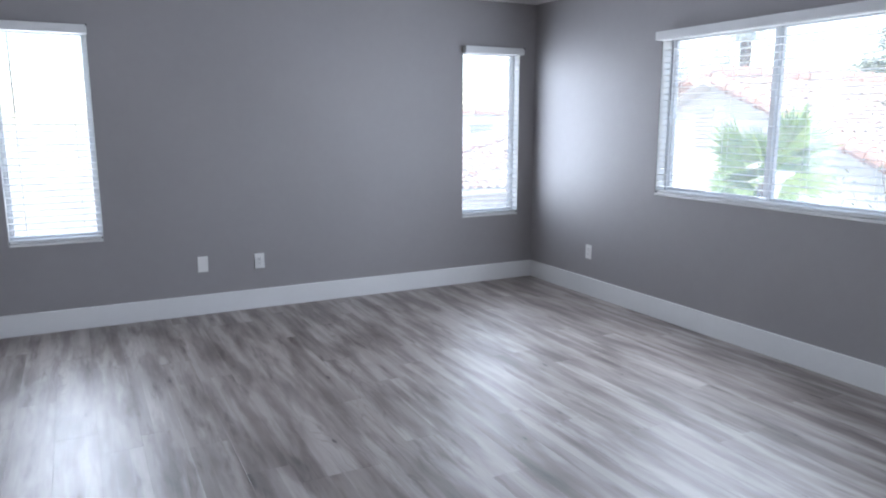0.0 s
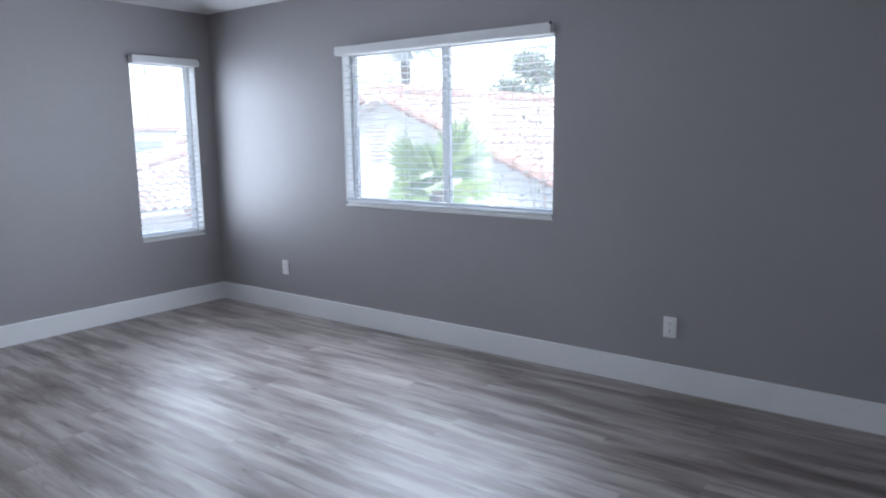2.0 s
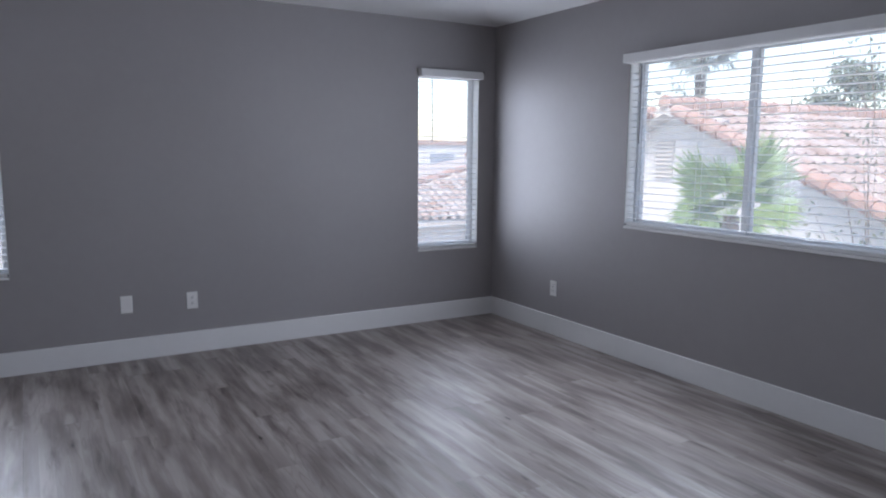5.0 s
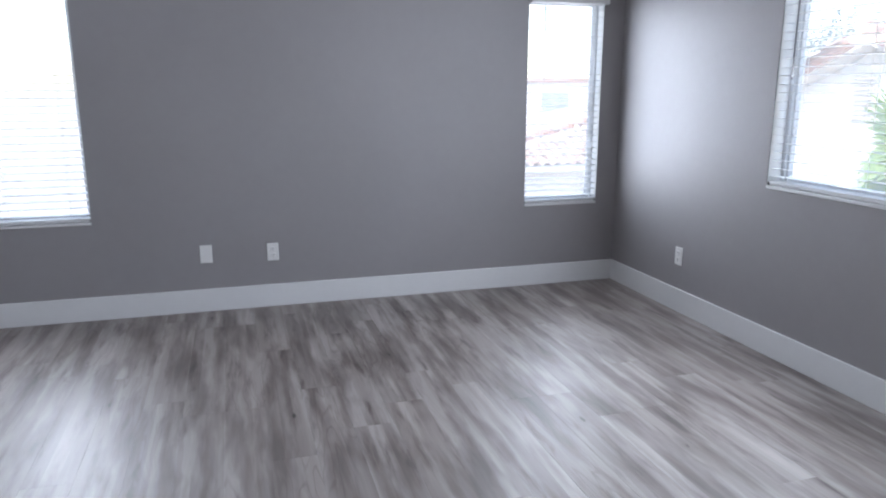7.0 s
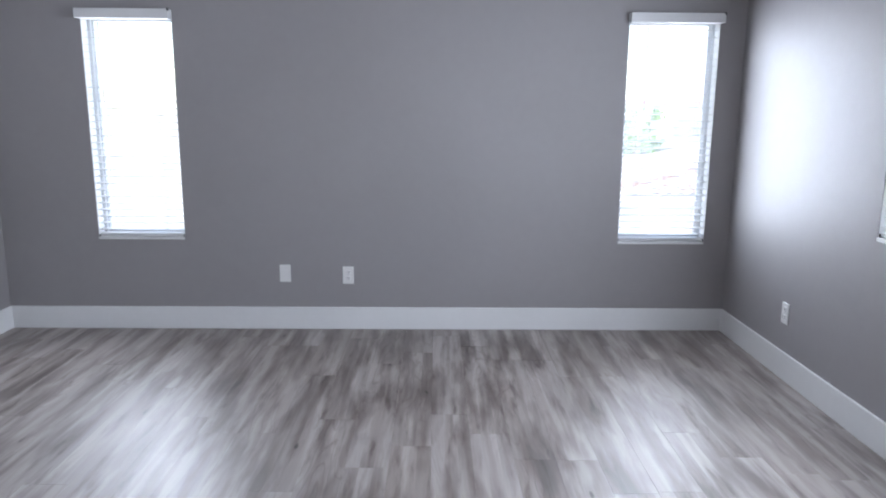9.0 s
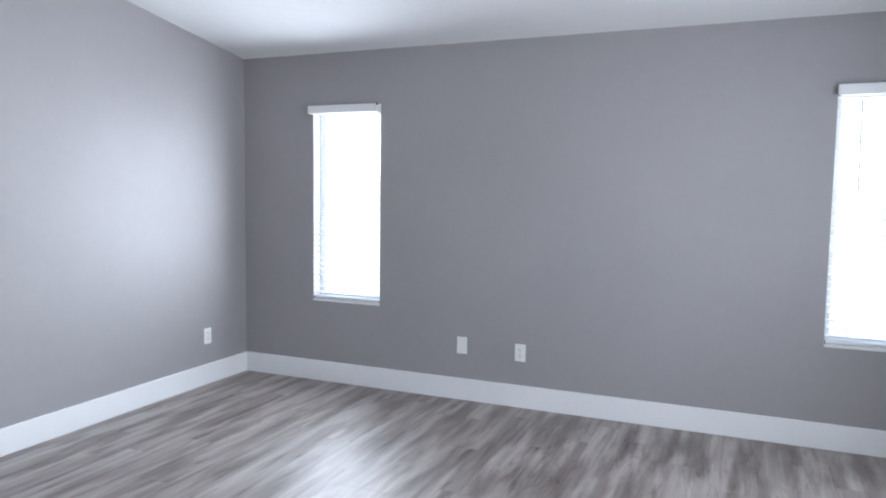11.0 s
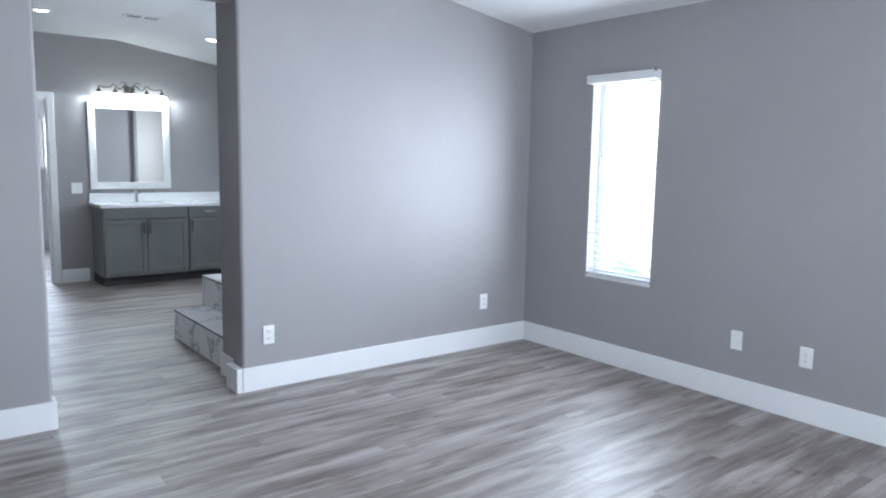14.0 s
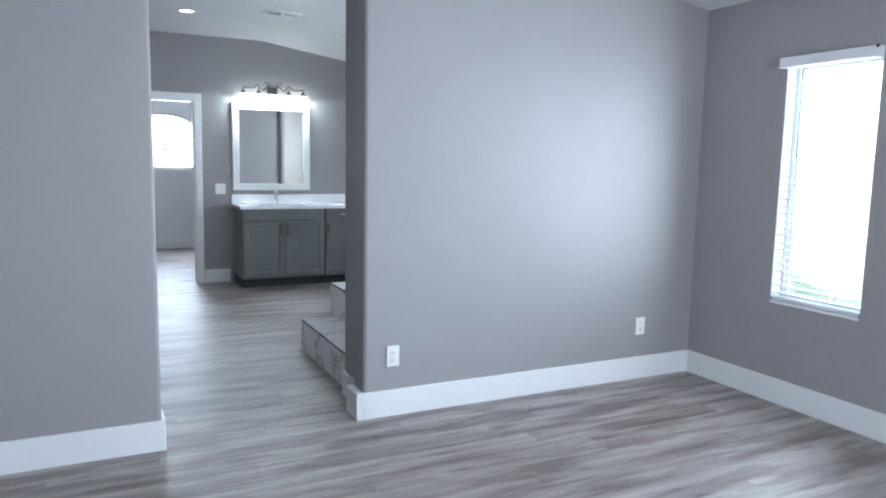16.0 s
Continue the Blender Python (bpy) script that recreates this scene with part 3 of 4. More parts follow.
def blind(label, width, z0, z1, m, wand_x, tilt):
    """Open two-inch horizontal blind under a valance."""
    e = thing("window_blind", label, "blind", group="window blinds")
    e.matrix_world = m
    h = width / 2
    bm = bmesh.new()
    box(bm, (-h - 0.005, -0.066, z1 - 0.043), (h + 0.005, -0.054, z1 + 0.014), 0.003)
    box(bm, (-h - 0.005, -0.054, z1 - 0.043), (-h + 0.003, -0.002, z1 + 0.014), 0.003)
    box(bm, (h - 0.003, -0.054, z1 - 0.043), (h + 0.005, -0.002, z1 + 0.014), 0.003)
    part("valance", bm, M_SLAT, e, "white blind valance")
    part("head_rail", boxed((-h + 0.006, -0.045, z1 - 0.045), (h - 0.006, 0.015, z1 - 0.003), 0.002), M_SLAT, e)
    part("bottom_rail", boxed((-h + 0.006, 0.008, z0 + 0.006), (h - 0.006, 0.056, z0 + 0.026), 0.004), M_SLAT, e)
    for x in (-h + 0.003, h - 0.009):
        part("hold_down_bracket", boxed((x, 0.004, z0 + 0.004), (x + 0.006, 0.03, z0 + 0.02), 0.001), M_SLOT, e, "small dark hold-down bracket")
    part("valance_clip", boxed((h - 0.002, -0.068, z1 + 0.002), (h + 0.006, -0.052, z1 + 0.018), 0.001), M_SLOT, e, "small dark valance clip")
    pitch = 0.0435
    n = int((z1 - 0.07 - z0 - 0.05) / pitch)
    bm = bmesh.new()
    # a slat is slightly crowned across its depth
    prof = [(-0.025, 0.0), (-0.012, 0.0009), (0.0, 0.0012), (0.012, 0.0009), (0.025, 0.0)]
    top = [[bm.verts.new((x, y, z + 0.0011)) for y, z in prof] for x in (-h + 0.006, h - 0.006)]
    low = [[bm.verts.new((x, y, z - 0.0011)) for y, z in prof] for x in (-h + 0.006, h - 0.006)]
    for k in range(4):
        bm.faces.new((top[0][k], top[1][k], top[1][k + 1], top[0][k + 1]))
        bm.faces.new((low[0][k], low[0][k + 1], low[1][k + 1], low[1][k]))
    for k in (0, 4):
        bm.faces.new((top[0][k], top[1][k], low[1][k], low[0][k]))
    for i in (0, 1):
        for k in range(4):
            bm.faces.new((top[i][k], top[i][k + 1], low[i][k + 1], low[i][k]))
    first = None
    for i in range(n + 1):
        z = z0 + 0.05 + i * pitch
        if first is None:
            first = part("slat", bm, M_SLAT, e)
            ob = first
        else:
            ob = new("slat", first.data)
            ob.parent = e
        ob.location = (0, 0.032, z)
        ob.rotation_euler = (radians(random.uniform(-0.9, 0.9) + tilt), radians(random.uniform(-0.12, 0.12)), 0)
    xs = (-h + 0.11, h - 0.11) if width < 1 else (-h + 0.14, -h * 0.34, h * 0.34, h - 0.14)
    for x in xs:
        for y in (0.006, 0.058):
            part("ladder_cord", rod(bmesh.new(), (x, y, z0 + 0.02), (x, y, z1 - 0.03), 0.0011, seg=6), M_CORD, e)
    part("tilt_wand", rod(bmesh.new(), (wand_x, -0.012, z1 - 0.06), (wand_x + 0.004, -0.014, z1 - 0.56), 0.0045, seg=8), M_WAND, e, "smoky plastic tilt wand")
    return e


WN1 = pose((N1[0] + N1[1]) / 2, YN, 0)
WN2 = pose((N2[0] + N2[1]) / 2, YN, 0)
WEE = pose(XE, (EW[0] + EW[1]) / 2, 0, 0, 0, -90)
window("window_1", "narrow white vinyl window in drywall opening", N1[1] - N1[0], N1[2], N1[3], False, WN1)
window("window_2", "narrow white vinyl window near room corner", N2[1] - N2[0], N2[2], N2[3], False, WN2)
window("window_3", "wide white vinyl two-pane sliding window", EW[1] - EW[0], EW[2], EW[3], True, WEE)
window("window_5", "white vinyl window above the tub deck", NB[1] - NB[0], NB[2], NB[3], True, pose((NB[0] + NB[1]) / 2, YN, 0))
blind("open white slatted blind in a narrow window", N1[1] - N1[0], N1[2], N1[3], WN1, -0.17, 3.5)
blind("open white slatted blind in narrow corner window", N2[1] - N2[0], N2[2], N2[3], WN2, -0.17, 3.5)
blind("wide open white slatted blind in sliding window", EW[1] - EW[0], EW[2], EW[3], WEE, -0.75, -1.5)


def arched_window():
    e = thing("window_4", "arched white window with muntin bars", "window", (XF, (ARCH[0] + ARCH[1]) / 2, 0), kind="structure")
    yc = (ARCH[0] + ARCH[1]) / 2
    bm = bmesh.new()
    pts = [(y - yc, z) for y, z in ring]
    cy, cz = 0.0, 1.6
    for (y0, z0), (y1, z1) in zip(pts, pts[1:] + pts[:1]):
        i0, i1 = [(y + (cy - y) * 0.09, z + (cz - z) * 0.09) for y, z in ((y0, z0), (y1, z1))]
        f = [bm.verts.new(p) for p in ((-0.07, y0, z0), (-0.07, y1, z1), (-0.07, *i1), (-0.07, *i0))]
        b = [bm.verts.new(p) for p in ((-0.12, y0, z0), (-0.12, y1, z1), (-0.12, *i1), (-0.12, *i0))]
        bm.faces.new(f)
        bm.faces.new(b)
        bm.faces.new((f[3], f[2], b[2], b[3]))
    part("window_frame", bm, M_VINYL, e)
    part("muntin", boxed((-0.105, -0.011, ARCH[2] + 0.03), (-0.085, 0.011, ARCH[4] - 0.04), 0.003), M_VINYL, e)
    part("muntin", boxed((-0.1055, -0.42, 1.505), (-0.0845, 0.42, 1.527), 0.003), M_VINYL, e)
    bm = bmesh.new()
    bm.faces.new([bm.verts.new((-0.11, y, z)) for y, z in pts])
    p = part("pane", bm, M_GLASS, e)
    p.visible_shadow = False


arched_window()


# ---- outlets and plates ----
def outlet(label, m, duplex=True):
    """A wall plate: local x along the wall, y out of the wall into the room."""
    e = thing("wall_outlet" if duplex else "wall_plate", label, "outlet" if duplex else "wall plate", group="wall plates")
    e.matrix_world = m
    part("plate", boxed((-0.037, 0, -0.059), (0.037, 0.006, 0.059), 0.003, 3), M_PLATE, e)
    if duplex:
        for z in (-0.021, 0.021):
            f = part("receptacle", boxed((-0.0165, 0.003, z - 0.0145), (0.0165, 0.0085, z + 0.0145), 0.004, 3), M_PLATE, e)
            for x in (-0.006, 0.006):
                part("slot", boxed((x - 0.0012, 0.0075, z - 0.002), (x + 0.0012, 0.0089, z + 0.008)), M_SLOT, f)
            part("slot", boxed((-0.0022, 0.0075, z - 0.010), (0.0022, 0.0089, z - 0.006)), M_SLOT, f)
        part("screw", rod(bmesh.new(), (0, 0.004, 0), (0, 0.0078, 0), 0.0028, seg=8), M_METAL, e)
    else:
        for z in (-0.03, 0.03):
            part("screw", rod(bmesh.new(), (0, 0.004, z), (0, 0.0072, z), 0.0028, seg=8), M_PLATE, e)
    return e


outlet("white blank cover plate low on grey wall", pose(0.767, YN, 0.383, 0, 0, 180), False)
outlet("white duplex outlet beside blank plate on grey wall", pose(1.187, YN, 0.372, 0, 0, 180))
outlet("white duplex outlet on grey wall near corner", pose(XE, 4.328, 0.365, 0, 0, 90))
outlet("white duplex outlet on grey wall past wide window", pose(XE, 1.151, 0.360, 0, 0, 90))
outlet("white duplex outlet on partition beside bathroom opening", pose(XW, 2.949, 0.342, 0, 0, -90))
outlet("white duplex outlet on partition near the corner", pose(XW, 4.725, 0.358, 0, 0, -90))


# ---- bathroom ----
def shaker(parent, name, y0, y1, z0, z1, x, handle):
    """A recessed-panel front facing +x, with a handle: 'v+' or 'v-' upright at one side, 'h' level."""
    r = 0.052
    bm = bmesh.new()
    for lo, hi in (((x, y0, z0), (x + 0.02, y0 + r, z1)), ((x, y1 - r, z0), (x + 0.02, y1, z1)), ((x, y0 + r, z0), (x + 0.02, y1 - r, z0 + r)), ((x, y0 + r, z1 - r), (x + 0.02, y1 - r, z1))):
        box(bm, lo, hi, 0.003)
    box(bm, (x, y0 + r - 0.002, z0 + r - 0.002), (x + 0.011, y1 - r + 0.002, z1 - r + 0.002))
    d = part(name, bm, M_CAB, parent)
    if handle:
        bm = bmesh.new()
        if handle == 'h':
            yc = (y0 + y1) / 2
            zc = (z0 + z1) / 2
            rod(bm, (x + 0.046, yc - 0.06, zc), (x + 0.046, yc + 0.06, zc), 0.0075, seg=10)
            for yy in (yc - 0.045, yc + 0.045):
                rod(bm, (x + 0.018, yy, zc), (x + 0.046, yy, zc), 0.004, seg=8)
        else:
            yc = y1 - 0.03 if handle == 'v+' else y0 + 0.03
            rod(bm, (x + 0.046, yc, z1 - 0.15), (x + 0.046, yc, z1 - 0.03), 0.0075, seg=10)
            for zz in (z1 - 0.135, z1 - 0.045):
                rod(bm, (x + 0.018, yc, zz), (x + 0.046, yc, zz), 0.004, seg=8)
        part("handle", bm, M_DARKMETAL, d, "dark metal bar handle")
    return d


VX = XB + 0.53          # front of the cabinet bodies


def vanity_unit(y0, y1, label, sink):
    e = thing("vanity_cabinet", label, "cabinet", (XB, y0, 0), group="bathroom vanity cabinets")
    w, f = y1 - y0, VX - XB
    part("body", boxed((0.002, 0.001, 0.10), (f, w - 0.001, 0.868), 0.002), M_CAB, e)
    part("toe_kick", boxed((0.002, 0.004, 0), (f - 0.065, w - 0.004, 0.10)), M_KICK, e)
    if sink:
        part("false_front", boxed((f, 0.012, 0.742), (f + 0.02, w - 0.012, 0.862), 0.003), M_CAB, e)
        mid = w / 2
        shaker(e, "door", 0.012, mid - 0.003, 0.125, 0.728, f, 'v+')
        shaker(e, "door", mid + 0.003, w - 0.012, 0.125, 0.728, f, 'v-')
    else:
        d = part("drawer_front", boxed((f, 0.012, 0.742), (f + 0.02, w - 0.012, 0.862), 0.003), M_CAB, e)
        bm = bmesh.new()
        rod(bm, (f + 0.046, w / 2 - 0.06, 0.802), (f + 0.046, w / 2 + 0.06, 0.802), 0.0075, seg=10)
        for yy in (-0.045, 0.045):
            rod(bm, (f + 0.018, w / 2 + yy, 0.802), (f + 0.046, w / 2 + yy, 0.802), 0.004, seg=8)
        part("handle", bm, M_METAL, d, "brushed nickel bar handle")
        shaker(e, "door", 0.012, w - 0.012, 0.125, 0.728, f, 'v-')
    return e


vanity_unit(2.90, 3.815, "dark grey painted sink cabinet with two panelled doors", True)
vanity_unit(3.815, 4.30, "dark grey painted cabinet with drawer above one door", False)
vanity_unit(4.30, 5.165, "dark grey painted sink cabinet beside the end wall", True)


def counter():
    e = thing("vanity_countertop", "white quartz worktop with backsplash on grey cabinets", "countertop", (XB, 2.88, 0.868))
    L, D = YN - 2.88 - 0.003, VX - XB + 0.035
    bm = pierced((0, L), (0.002, D), [(0.25, 0.75, 0.13, 0.47)], lambda u, v, s: (v, u, s * 0.032))
    part("slab", bm, M_QUARTZ, e)
    part("backsplash", boxed((0.002, 0, 0.033), (0.022, L, 0.135), 0.002), M_QUARTZ, e)
    bm = bmesh.new()
    lathe(bm, [(0.245, 0.0), (0.225, -0.06), (0.17, -0.12), (0.03, -0.135), (0.0001, -0.135)], (0, 0, 0), 28)
    for v in bm.verts:
        v.co = Vector((0.30 + v.co.x * 0.70, 0.50 + v.co.y * 1.03, v.co.z))
    part("sink_basin", bm, M_PORC, e, "white undermount sink basin", True)
    return e


counter()


def faucet(y):
    e = thing("faucet", "chrome single-hole faucet on white worktop", "faucet", (XB + 0.11, y, 0.901))
    bm = bmesh.new()
    lathe(bm, [(0.027, 0), (0.027, 0.006), (0.02, 0.012), (0.019, 0.13), (0.0001, 0.134)], (0, 0, 0), 16)
    part("body", bm, M_CHROME, e, smooth=True)
    bm = bmesh.new()
    rod(bm, (0, 0, 0.105), (0.12, 0, 0.125), 0.012, 0.011, 12)
    rod(bm, (0.115, 0, 0.125), (0.125, 0, 0.10), 0.011, 0.009, 12)
    part("spout", bm, M_CHROME, e)
    part("lever", rod(bmesh.new(), (0, 0, 0.137), (-0.02, 0.0, 0.185), 0.008, 0.005, 10), M_CHROME, e)


faucet(3.365)


def vanity_mirror(y0, y1, z0, z1):
    e = thing("vanity_mirror", "white framed rectangular mirror on grey wall above vanity", "mirror", (XB, (y0 + y1) / 2, z0))
    h, H, fw = (y1 - y0) / 2, z1 - z0, 0.075
    bm = bmesh.new()
    for lo, hi in (((0, -h, 0), (0.03, -h + fw, H)), ((0, h - fw, 0), (0.03, h, H)), ((0, -h + fw, 0), (0.03, h - fw, fw)), ((0, -h + fw, H - fw), (0.03, h - fw, H))):
        box(bm, lo, hi, 0.006)
    part("frame", bm, M_TRIM, e)
    part("mirror_glass", boxed((0.004, -h + fw - 0.004, fw - 0.004), (0.014, h - fw + 0.004, H - fw + 0.004)), M_MIRROR, e, "silvered mirror glass")


vanity_mirror(2.90, 3.79, 1.05, 2.035)


def vanity_light():
    e = thing("vanity_light", "five-shade metal vanity light glowing above the mirror", "wall lamp", (XB, 3.355, 2.155))
    part("back_plate", boxed((0, -0.06, -0.01), (0.02, 0.06, 0.065), 0.008), M_DARKMETAL, e)
    bm = bmesh.new()
    for side in (-1, 1):
        # two scrolled arms rise from the plate, curl over and run out to the end shades
        pts = [(0.07, side * (0.02 + 0.17 * k / 12), 0.05 + 0.028 * math.sin(k / 12 * 2.6 * math.pi)) for k in range(13)]
        pts += [(0.08, side * (0.19 + 0.15 * k / 8), 0.05 - 0.012 * math.sin(k / 8 * math.pi)) for k in range(1, 9)]
        for a, b in zip(pts, pts[1:]):
            rod(bm, a, b, 0.0065, seg=8)
        curl = [(0.07, side * (0.075 + 0.03 * math.cos(k * 0.5)), 0.085 + 0.024 * math.sin(k * 0.5)) for k in range(11)]
        for a, b in zip(curl, curl[1:]):
            rod(bm, a, b, 0.005, seg=6)
    rod(bm, (0.01, 0, 0.03), (0.075, 0, 0.05), 0.009, seg=8)
    part("arm", bm, M_DARKMETAL, e, "curved dark metal arm")
    for y in (-0.34, -0.17, 0.0, 0.17, 0.34):
        bm = bmesh.new()
        lathe(bm, [(0.0001, 0.045), (0.008, 0.04), (0.008, 0.02), (0.022, 0.01), (0.028, -0.03), (0.0001, -0.03)], (0.09, y, 0.0), 14)
        part("socket_cap", bm, M_DARKMETAL, e, smooth=True)
        bm = bmesh.new()
        lathe(bm, [(0.028, -0.025), (0.048, -0.035), (0.062, -0.06), (0.072, -0.088), (0.068, -0.088), (0.056, -0.06), (0.024, -0.03)], (0.09, y, 0.0), 20)
        part("shade", bm, M_SHADE, e, "glowing frosted glass bell shade", True)


vanity_light()


def switch_plate(y, z):
    e = thing("light_switch", "white rocker light switch on grey wall", "switch", (XB, y, z))
    part("plate", boxed((0, -0.055, -0.06), (0.006, 0.055, 0.06), 0.003), M_PLATE, e)
    for yy in (-0.023, 0.023):
        part("rocker", boxed((0.004, yy - 0.016, -0.033), (0.01, yy + 0.016, 0.033), 0.003), M_PLATE, e)


switch_plate(2.765, 1.063)


def recessed_light(x, y, z, tilt):
    e = thing("recessed_light", "lit white round recessed ceiling light", "ceiling light", group="recessed ceiling lights")
    e.matrix_world = pose(x, y, z, tilt, 0, 0)
    bm = bmesh.new()
    lathe(bm, [(0.062, -0.002), (0.065, -0.008), (0.088, -0.006), (0.09, 0.002)], (0, 0, 0), 28)
    part("trim_ring", bm, M_TRIM, e, smooth=True)
    bm = bmesh.new()
    bmesh.ops.create_circle(bm, cap_ends=True, segments=28, radius=0.064, matrix=pose(0, 0, -0.003))
    part("lens", bm, M_CAN, e)


SLOPE = math.degrees(math.atan((ZH - ZL) / RUN))


def ceil_z(y):
    return ZL + (ZH - ZL) * min(1.0, (YN - y) / RUN)


recessed_light(-4.48, 2.30, ZH, 0)
recessed_light(-4.44, 3.85, ceil_z(3.85), -SLOPE)


def ceiling_vent():
    e = thing("ceiling_vent", "white metal ceiling vent with dark slots", "vent", (-4.14, 3.085, ZH))
    bm = bmesh.new()
    for lo, hi in (((-0.08, -0.165, -0.012), (-0.055, 0.165, 0)), ((0.055, -0.165, -0.012), (0.08, 0.165, 0)), ((-0.055, -0.165, -0.012), (0.055, -0.14, 0)), ((-0.055, 0.14, -0.012), (0.055, 0.165, 0)), ((-0.055, -0.014, -0.012), (0.055, 0.014, 0))):
        box(bm, lo, hi, 0.002)
    part("frame", bm, M_TRIM, e)
    part("backing", boxed((-0.056, -0.141, -0.0032), (0.056, 0.141, -0.001)), M_SLOT, e)
    for k in range(6):
        x = -0.045 + k * 0.018
        s = part("slat", boxed((-0.006, -0.14, -0.0003), (0.006, 0.14, 0.0008)), M_LOUVRE, e)
        s.matrix_local = pose(x, 0, -0.006, 0, 40, 0)


ceiling_vent()


def tub_deck():
    """Marble-tiled step and deck round a tub, along the bathroom's side."""
    e = thing("tub_deck", "white marble-tiled tub deck with step and dark edge trim", "bathtub", (-2.66, 2.85, 0))
    L = 2.66 - 1.527
    # step
    part("step_core", boxed((0.012, 0.012, 0), (L, 0.30, 0.215)), M_GROUT, e)
    part("deck_core", boxed((-0.10 + 0.012, 0.272, 0), (L, YN - 2.85 - 0.002, 0.455)), M_GROUT, e)
    tw = 0.60

    def tiles(lo, hi, axis):
        a = lo[axis]
        while a < hi[axis] - 0.02:
            b = min(a + tw, hi[axis])
            l, h = list(lo), list(hi)
            l[axis], h[axis] = a + 0.001, b - 0.001
            part("tile", boxed(l, h, 0.0015, 1), M_MARBLE, e)
            a = b
    tiles((0.004, 0.0, 0), (L, 0.011, 0.218), 0)
    tiles((0.0, 0.004, 0), (0.011, 0.27, 0.218), 1)
    tiles((0.004, 0.004, 0.2195), (L, 0.27, 0.230), 0)
    tiles((-0.10 + 0.004, 0.26, 0), (L, 0.271, 0.458), 0)
    tiles((-0.10, 0.264, 0), (-0.10 + 0.011, YN - 2.85, 0.458), 1)
    tiles((-0.10 + 0.004, 0.264, 0.4595), (L, 0.55, 0.470), 0)
    part("edge_trim", boxed((0.0, -0.003, 0.218), (L, 0.004, 0.2295), 0.001, 1), M_GROUT, e, "dark metal edge trim")
    part("edge_trim", boxed((-0.003, 0.0, 0.218), (0.004, 0.27, 0.2295), 0.001, 1), M_GROUT, e, "dark metal edge trim")
    part("edge_trim", boxed((-0.10, 0.257, 0.458), (L, 0.264, 0.4695), 0.001, 1), M_GROUT, e, "dark metal edge trim")
    part("edge_trim", boxed((-0.103, 0.26, 0.458), (-0.096, YN - 2.85, 0.4695), 0.001, 1), M_GROUT, e, "dark metal edge trim")
    tiles((-0.10 + 0.004, 0.552, 0.4595), (L, YN - 2.85, 0.470), 0)


tub_deck()


def tub_surround():
    e = thing("tub_surround", "cream wall panel with rounded grey edge above tub", "wall panel", (-1.511, 4.5, 0.471))
    part("panel", boxed((-0.022, 0.0, 0), (0, 0.664, 1.95), 0.006), M_BEIGE, e)
    part("wall_edge", boxed((-0.10, -0.06, 0), (0, -0.001, 1.95), 0.02, 4), M_WALL, e, "rounded grey drywall edge")


tub_surround()


# ---- outside ----
GZ = -2.9
bm = bmesh.new()
bmesh.ops.create_grid(bm, x_segments=8, y_segments=8, size=400, matrix=pose(0, 0, GZ))
structure(part("ground", bm, M_GROUND), "dry pale ground between the houses", "ground")

TILE_W, TILE_L = 0.30, 0.36


def tile_verts():
    """One curved clay tile: x across, y up the slope, z out of the roof."""
    prof = [(-0.15, 0.0), (-0.10, 0.0), (-0.085, 0.04), (-0.045, 0.075), (0.0, 0.088), (0.045, 0.075), (0.085, 0.04), (0.10, 0.0), (0.15, 0.0)]
    vs, fs = [], []
    for y, lift in ((-0.02, 0.035), (TILE_L, 0.0)):
        vs += [(x, y, z + lift) for x, z in prof]
    n = len(prof)
    vs += [(x, -0.02, z + 0.012) for x, z in prof]
    for k in range(n - 1):
        fs.append((k, k + 1, n + k + 1, n + k))
        fs.append((2 * n + k, 2 * n + k + 1, k + 1, k))
    return vs, fs


TV, TF = tile_verts()
tile_mesh = bpy.data.meshes.new("roof_tile")
tile_mesh.from_pydata(TV, [], TF)
tile_mesh.materials.append(M_TILE)


def tiled_plane(roof, m, nx, ny, near):
    """Courses of tiles on a slope with pose m; the first columns are pieces, the rest joined."""
    vs, fs = [], []
    for i in range(nx):
        for j in range(ny):
            c = m @ Matrix.Translation((i * TILE_W + TILE_W / 2 + random.uniform(-0.008, 0.008), j * TILE_L, random.uniform(0, 0.01)))
            if i < near:
                ob = new("roof_tile", tile_mesh)
                ob.parent = roof
                ob.matrix_basis = c
            else:
                k = len(vs)
                vs += [tuple(c @ Vector(v)) for v in TV]
                fs += [tuple(q + k for q in f) for f in TF]
    if vs:
        me = bpy.data.meshes.new("roof_tiles")
        me.from_pydata(vs, [], fs)
        me.materials.append(M_TILE_J)
        ob = new("roof_tiles", me)
        ob.parent = roof
        tagged(ob, "rows of curved clay roof tiles", kind="stuff")


